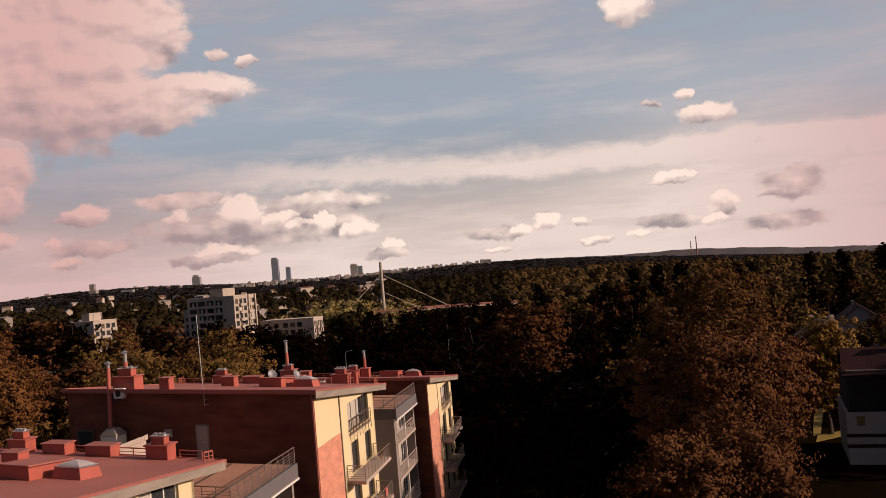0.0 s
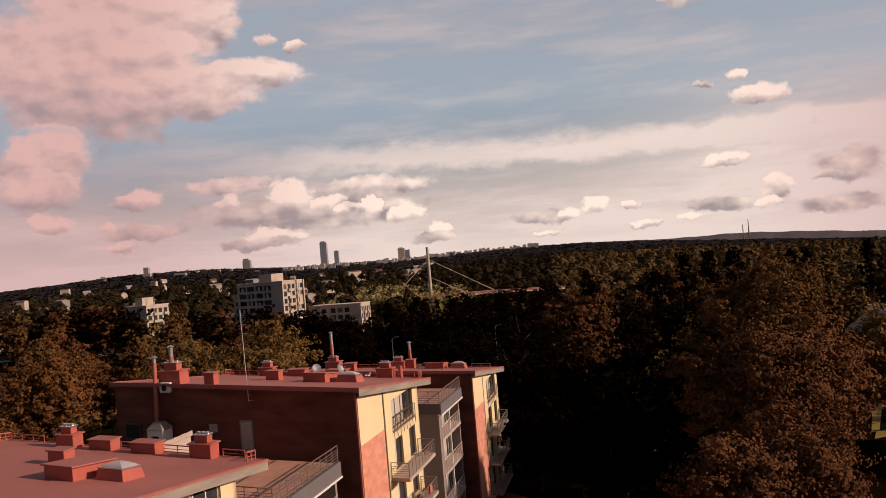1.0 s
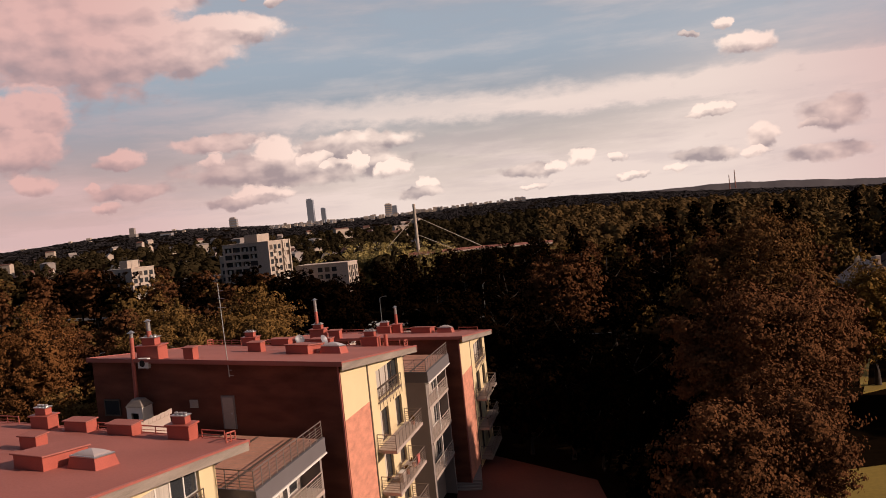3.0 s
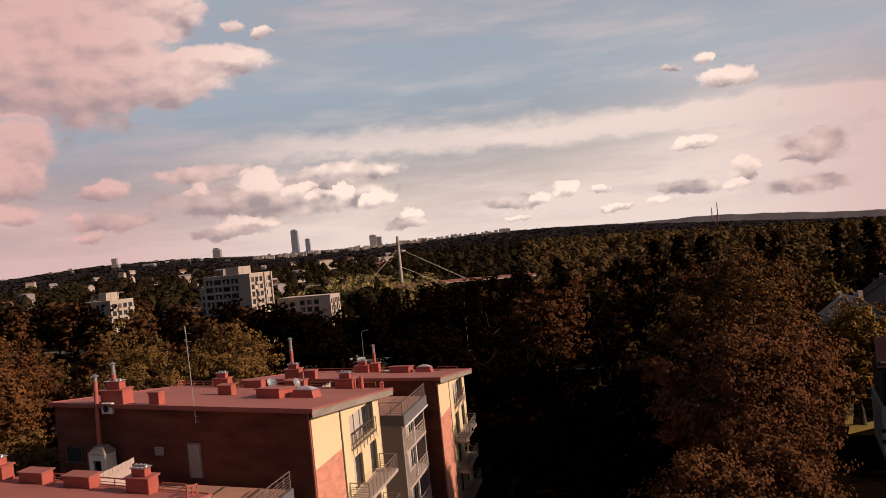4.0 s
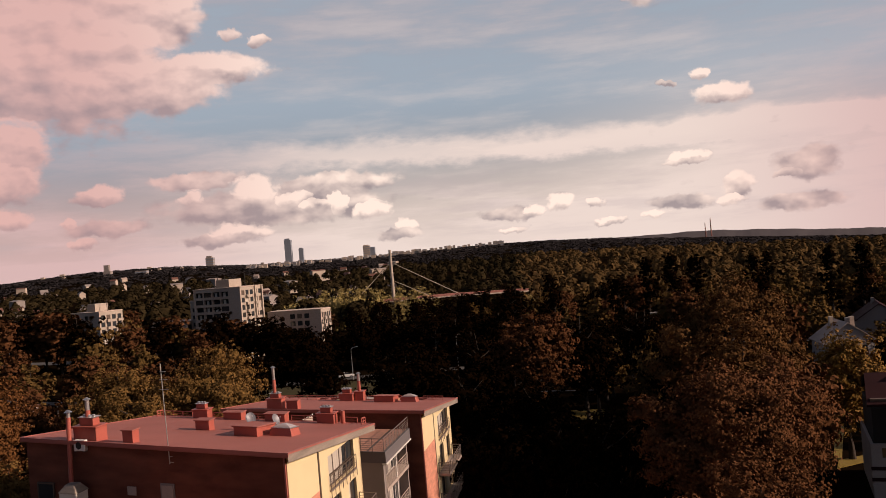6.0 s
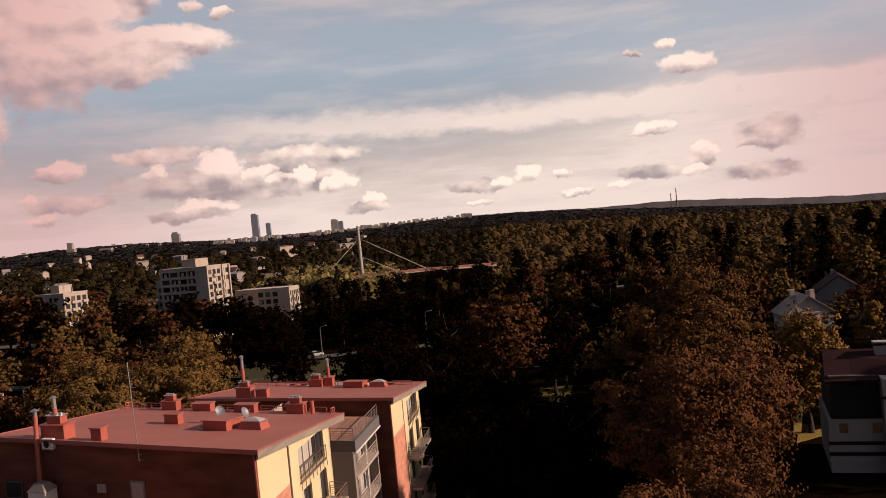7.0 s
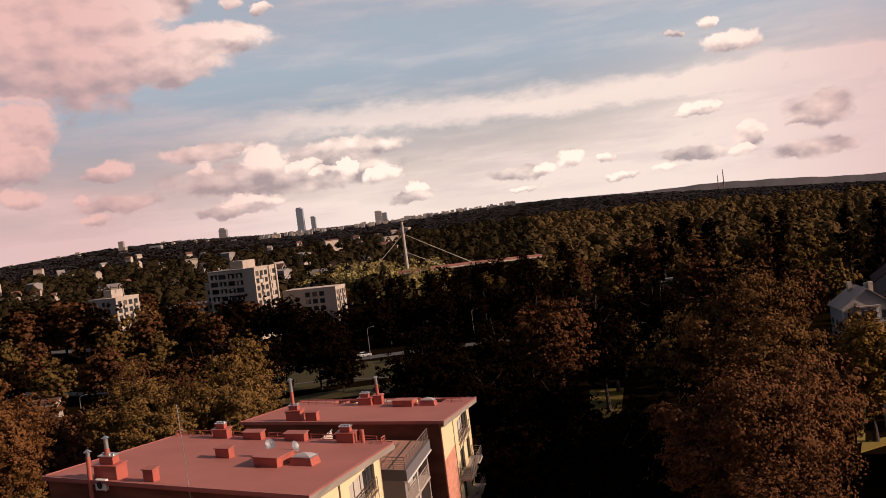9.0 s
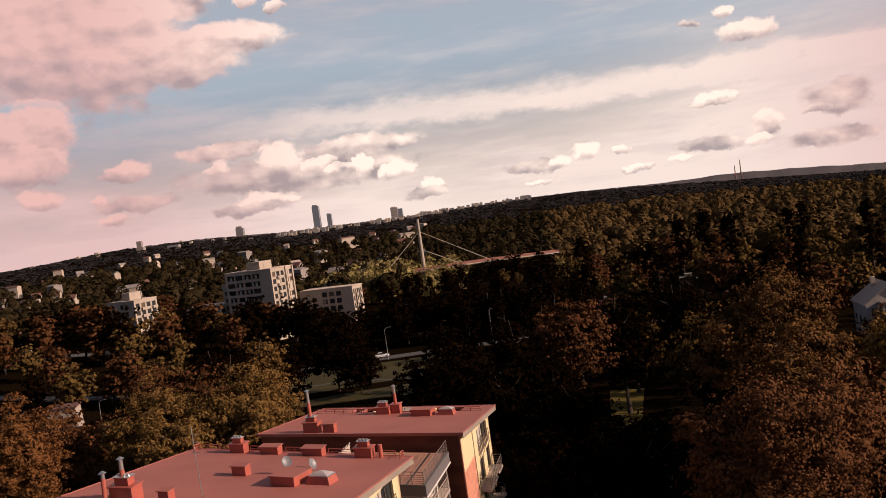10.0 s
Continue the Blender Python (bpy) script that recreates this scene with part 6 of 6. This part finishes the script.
hexa(bm, [(x, y, z) for z in (-5.2, -4.0) for x, y in ((-106.6, 202.65), (-105.4, 202.65), (-105.4, 203.3), (-106.6, 203.3))])
part("window", bm, M["glass"], shed)


def town():
    """Houses of the low quarter on the left, scattered up the hill."""
    rng = random.Random(9)
    n = 0
    for _ in range(900):
        d = 420 * math.exp(rng.random() * math.log(1900 / 420))
        a = radians(rng.uniform(-34, -5))
        x, y = d * math.sin(a), d * math.cos(a)
        if a > radians(-9) and d < 520 or radians(-26) < a < radians(-16) and d < 760 or not free(x, y, 6):
            continue
        KEEP.append((x, y, 11))
        big = rng.random() < 0.12
        long, deep = (rng.uniform(14, 22), 9) if big else (rng.uniform(8, 12), rng.uniform(7, 9))
        ev = rng.uniform(8, 15) if big else rng.uniform(4.5, 7.5)
        z = float(height(x, y)) + 2.0 + d * 0.002
        wall = M[rng.choice(["city_white", "city_white", "city_grey"])]
        roof = M[rng.choice(["rooftile", "city_grey", "paleroof", "rooftile"])]
        ridge = ev + (1.0 if big else rng.uniform(2.5, 4.0))
        house((x, y, z), rng.uniform(-60, 60), long, deep, ev, ridge, wall, roof, "long low block in the town below the hill" if big else "small pitched-roof house in the town", "houses of the town", windows=d < 700, chimney=d < 700)
        n += 1
        if n >= 80:
            break


town()


def tower(at, wide, deep, high, mat, label, group="", bands=0, top=0.0):
    t = thing("tower_block", at, label, "tower", group)
    x, y, z = at
    bm = bmesh.new()
    hexa(bm, [(x + a * wide / 2, y + b * deep / 2, z - 40) for a, b in ((-1, -1), (1, -1), (1, 1), (-1, 1))] + [(x + a * wide / 2, y + b * deep / 2, z + high) for a, b in ((-1, -1), (1, -1), (1, 1), (-1, 1))])
    part("wall", bm, mat, t)
    for k in range(bands):
        bm = bmesh.new()
        zz = z + high * (k + 0.5) / bands
        hexa(bm, [(x + a * (wide / 2 + 0.6), y + b * (deep / 2 + 0.6), zz - high / bands * 0.18) for a, b in ((-1, -1), (1, -1), (1, 1), (-1, 1))] + [(x + a * (wide / 2 + 0.6), y + b * (deep / 2 + 0.6), zz + high / bands * 0.18) for a, b in ((-1, -1), (1, -1), (1, 1), (-1, 1))])
        part("window_band", bm, M["city_blue"], t)
    if top:
        bm = bmesh.new()
        hexa(bm, [(x + a * wide / 3 - wide * 0.1, y + b * deep / 3, z + high) for a, b in ((-1, -1), (1, -1), (1, 1), (-1, 1))] + [(x + a * wide / 3 - wide * 0.1, y + b * deep / 3, z + high + top) for a, b in ((-1, -1), (1, -1), (1, 1), (-1, 1))])
        part("crown_storey", bm, mat, t)
    return t


tower((-842, 3900, 40), 30, 28, 108, M["city_blue"], "slim blue-grey glazed tower on the skyline", "skyline towers", 0, 6)
tower((-784, 3900, 40), 20, 20, 64, M["city_blue"], "shorter slim grey tower on the skyline", "skyline towers", 0, 3)
tower((-484, 3900, 34), 30, 30, 58, M["city_white"], "broad grey tower on the skyline", "skyline towers", 6, 4)
tower((-458, 3904, 34), 22, 24, 50, M["city_blue"], "broad grey tower beside its twin on the skyline", "skyline towers", 5, 0)
tower((-1290, 2990, 12), 26, 22, 50, M["city_grey"], "grey church-like tower on the wooded hill", "skyline towers", 0, 22)
tower((-1165, 2980, 14), 40, 22, 40, M["city_grey"], "grey block on the wooded hill", "skyline towers", 4, 0)
tower((-1200, 3880, 62), 34, 26, 34, M["city_grey"], "grey block standing up on the skyline", "skyline towers", 3, 8)


def skyline():
    rng = random.Random(21)
    for k in range(120):
        a = radians(-15 + 17 * rng.random()) if k % 10 else radians(rng.uniform(-30, -12))
        d = rng.uniform(3300, 3880)
        x, y = d * math.sin(a), d * math.cos(a)
        tall = rng.uniform(11, 19) if a > radians(-14) else rng.uniform(6, 12)
        tower((x, y, float(height(x, y)) + 5), rng.uniform(8, 19), 12, tall, M[rng.choice(["city_white", "city_white", "city_grey", "city_white"])], "pale housing block on the far skyline", "housing blocks on the skyline", 3 if k % 2 else 0)


skyline()


def chimney_mast(at, high, r):
    m = thing("radio_mast", at, "tall thin mast on the far forest ridge", "mast", "masts on the ridge")
    for k in range(6):
        bm = bmesh.new()
        bar(bm, Vector(at) + Vector((0, 0, high * k / 6 - (20 if k == 0 else 0))), Vector(at) + Vector((0, 0, high * (k + 1) / 6)), r * (1 - 0.08 * k), 8)
        part("mast_stage", bm, M["city_white"] if k % 2 else M["deckred"], m)


chimney_mast((1068, 3900, 28), 62, 3.0)
chimney_mast((1043, 3900, 26), 44, 2.6)

# ---------------------------------------------------------------- cable-stayed footbridge over the river
bridge = thing("footbridge", (-38, 452, 0), "cable-stayed footbridge with one pale pylon and red deck edge", "bridge")
bm = bmesh.new()
tube(bm, [(-38.0, 452, -14), (-38.1, 452, 8), (-38.2, 452, 31)], [1.05, 0.92, 0.75], 10)
part("pylon", bm, M["panel"], bridge, "slender pale concrete pylon")
DECK = [(-60, 440, 4.0), (-38, 450, 4.4), (-6, 468, 3.8), (22, 484, 2.6), (34, 491, 2.1)]
for lo, hi, out, mat, name in ((-0.7, 0.0, 1.8, "panel", "deck"), (0.0, 0.5, 1.9, "deckred", "parapet"), (0.75, 1.1, 1.85, "deckred", "handrail")):
    for a, b in zip(DECK, DECK[1:]):
        a, b = Vector(a), Vector(b)
        s = Vector((b - a).to_2d().orthogonal().normalized().to_3d()) * out
        bm = bmesh.new()
        if name == "deck":
            hexa(bm, [a - s + Vector((0, 0, lo)), b - s + Vector((0, 0, lo)), b + s + Vector((0, 0, lo)), a + s + Vector((0, 0, lo)), a - s + Vector((0, 0, hi)), b - s + Vector((0, 0, hi)), b + s + Vector((0, 0, hi)), a + s + Vector((0, 0, hi))])
        else:
            for k in (-1, 1):
                i = s.normalized() * 0.12
                p, q = a + s * k, b + s * k
                hexa(bm, [p - i + Vector((0, 0, lo)), q - i + Vector((0, 0, lo)), q + i + Vector((0, 0, lo)), p + i + Vector((0, 0, lo)), p - i + Vector((0, 0, hi)), q - i + Vector((0, 0, hi)), q + i + Vector((0, 0, hi)), p + i + Vector((0, 0, hi))])
        part(name, bm, M[mat], bridge)
for x, y, z in DECK[:1]:
    bm = bmesh.new()
    bar(bm, (x, y, -25), (x, y, z - 0.7), 0.7, 8)
    part("pier", bm, M["panel_lifted"], bridge)
for h, (x, y, z) in ((24.5, (-3, 469, 3.8)), (15.0, (-18, 461, 4.1)), (24.5, (-59, 440.5, 4.0))):
    for k in (-1.6, 1.6):
        bm = bmesh.new()
        bar(bm, (-38.1, 452, h), (x, y + k, z), 0.10, 5)
        part("stay_cable", bm, M["panel"], bridge)

# ---------------------------------------------------------------- street lamps, cars, small things
def street_lamp(x, y, high, arm, group="street lamps"):
    at = on_ground(x, y)
    l = thing("street_lamp", at, "tall grey street lamp with one curved arm", "street lamp", group)
    b = Vector(at)
    bm = bmesh.new()
    tube(bm, [b, b + Vector((0, 0, high * 0.6)), b + Vector((0, 0, high - 0.6)), b + Vector((arm * 0.4, 0, high - 0.1)), b + Vector((arm, 0, high))], [0.12, 0.09, 0.07, 0.05, 0.05], 8)
    part("pole", bm, M["steel"], l)
    bm = bmesh.new()
    bmesh.ops.create_cube(bm, size=1, matrix=Matrix.Translation(b + Vector((arm * 1.2, 0, high + 0.02))) @ Matrix.Diagonal((0.7, 0.25, 0.14, 1)))
    part("lamp_head", bevelled(bm, 0.04), M["steel"], l)


street_lamp(-30.4, 241, 9.2, 1.4)
street_lamp(-1.0, 252, 9.5, 1.4)
street_lamp(14, 254, 9.5, -1.4)
street_lamp(-96.5, 204, 9.0, 1.4)


def car(at, turn, paint, label):
    """A saloon: body, glasshouse, wheels with tyre and rim, lamps."""
    c = thing("car", at, label, "car", "parked cars")
    m = Matrix.Translation(at) @ Matrix.Rotation(radians(turn), 4, "Z")

    def loft(rows):
        bm = bmesh.new()
        rings = [[bm.verts.new(m @ Vector((x, s * w, z))) for s, z in ((-1, z0), (1, z0), (1, z1 - 0.12), (0.88, z1), (-0.88, z1), (-1, z1 - 0.12))] for x, w, z0, z1 in rows]
        for a, b in zip(rings, rings[1:]):
            for k in range(6):
                bm.faces.new((a[k], a[(k + 1) % 6], b[(k + 1) % 6], b[k]))
        bm.faces.new(rings[0][::-1])
        bm.faces.new(rings[-1])
        return bm

    part("body", loft([(-2.2, 0.72, 0.4, 0.78), (-2.1, 0.82, 0.3, 0.92), (-1.2, 0.87, 0.25, 0.98), (0.9, 0.87, 0.25, 0.95), (1.8, 0.84, 0.28, 0.84), (2.2, 0.74, 0.38, 0.68)]), M[paint], c)
    part("glasshouse", loft([(-1.75, 0.70, 0.9, 0.98), (-1.05, 0.68, 0.9, 1.40), (0.25, 0.68, 0.9, 1.42), (1.1, 0.72, 0.88, 0.97)]), M["glass"], c)
    part("roof_panel", loft([(-1.0, 0.62, 1.38, 1.44), (0.2, 0.62, 1.38, 1.46)]), M[paint], c)
    for x in (-1.35, 1.4):
        for y in (-0.82, 0.82):
            bm = bmesh.new()
            p = Vector((x, y, 0.31))
            d = Vector((0, 0.11, 0))
            bar(bm, m @ (p - d), m @ (p + d), 0.31, 20)
            w = part("tyre", bm, M["rubber"], c)
            bm = bmesh.new()
            bar(bm, m @ (p - d * 1.06), m @ (p + d * 1.06), 0.19, 14)
            part("rim", bm, M["steel"], w)
    for x, mat in ((2.16, "white"), (-2.17, "red")):
        for y in (-0.58, 0.58):
            bm = bmesh.new()
            bmesh.ops.create_cube(bm, size=1, matrix=m @ Matrix.Translation((x, y, 0.62)) @ Matrix.Diagonal((0.12, 0.28, 0.12, 1)))
            part("headlight" if x > 0 else "tail_light", bm, M[mat], c)


car((8.2, 66.2, -1.13), 8, "carpaint", "white saloon car parked on the paving")
car((1.8, 60.2, -1.13), 12, "carblack", "black car parked beside the flats")
car((-33, 246, float(height(-33, 246)) + 0.12), 4, "carpaint", "white car parked along the street")
car((-168, 296, float(height(-168, 296)) + 0.12), 20, "carpaint", "pale car in the car park")
car((-158, 300, float(height(-158, 300)) + 0.12), 20, "carpaint", "pale car in the car park")


# things left on the balconies
def flower_pot(at, r, high, group="flower pots on the balconies"):
    p = thing("flower_pot", at, "terracotta pot with a green plant on a balcony", "plant", group)
    b = Vector(at)
    bm = bmesh.new()
    tube(bm, [b, b + Vector((0, 0, high * 0.9)), b + Vector((0, 0, high))], [r * 0.7, r, r * 1.1], 12)
    part("pot", bm, M["pot"], p)
    rng = np.random.default_rng(int(abs(at[1]) * 100))
    pts, nr, c = crown_points(rng, np.array([0, 0, high + r * 1.3]), np.array([r * 1.5, r * 1.5, r * 1.5]), 10, 14, clump_r=0.4)
    finish("foliage", quads("foliage", pts, nr, 0.07, M["leaf_maple"]), None, p)


for sec, f, s in ((sec_b, 5.7, 9.4), (sec_b, 5.7, 10.6), (sec_b, 2.75, 8.2), (sec_b, 8.65, 13.3), (sec_b, 2.75, 11.2), (sec_b, 5.7, 12.4)):
    flower_pot(sec.p(s, 0.55, f), 0.16, 0.3)


def storage_box(sec, s, o, z, label):
    b = thing("storage_box", sec.p(s, o, z), label, "box")
    bm = bmesh.new()
    sec.box(bm, s, s + 0.8, o, o + 0.4, z, z + 0.65)
    part("body", bevelled(bm, 0.03), M["concrete"], b)
    bm = bmesh.new()
    sec.box(bm, s - 0.03, s + 0.83, o - 0.03, o + 0.43, z + 0.653, z + 0.72)
    part("lid", bevelled(bm, 0.015), M["white"], b)


storage_box(sec_b, 8.6, 0.35, 5.7, "pale storage box standing on a balcony")
cloth = thing("towel", sec_b.p(11.8, 1.1, 6.75), "faded red towel hung over a balcony rail", "towel")
bm = bmesh.new()
sec_b.box(bm, 11.5, 12.2, 1.02, 1.05, 6.05, 6.79)
sec_b.box(bm, 11.5, 12.2, 1.05, 1.17, 6.785, 6.81)
sec_b.box(bm, 11.5, 12.2, 1.17, 1.2, 6.2, 6.79)
part("fabric", bevelled(bm, 0.01), M["cloth"], cloth)
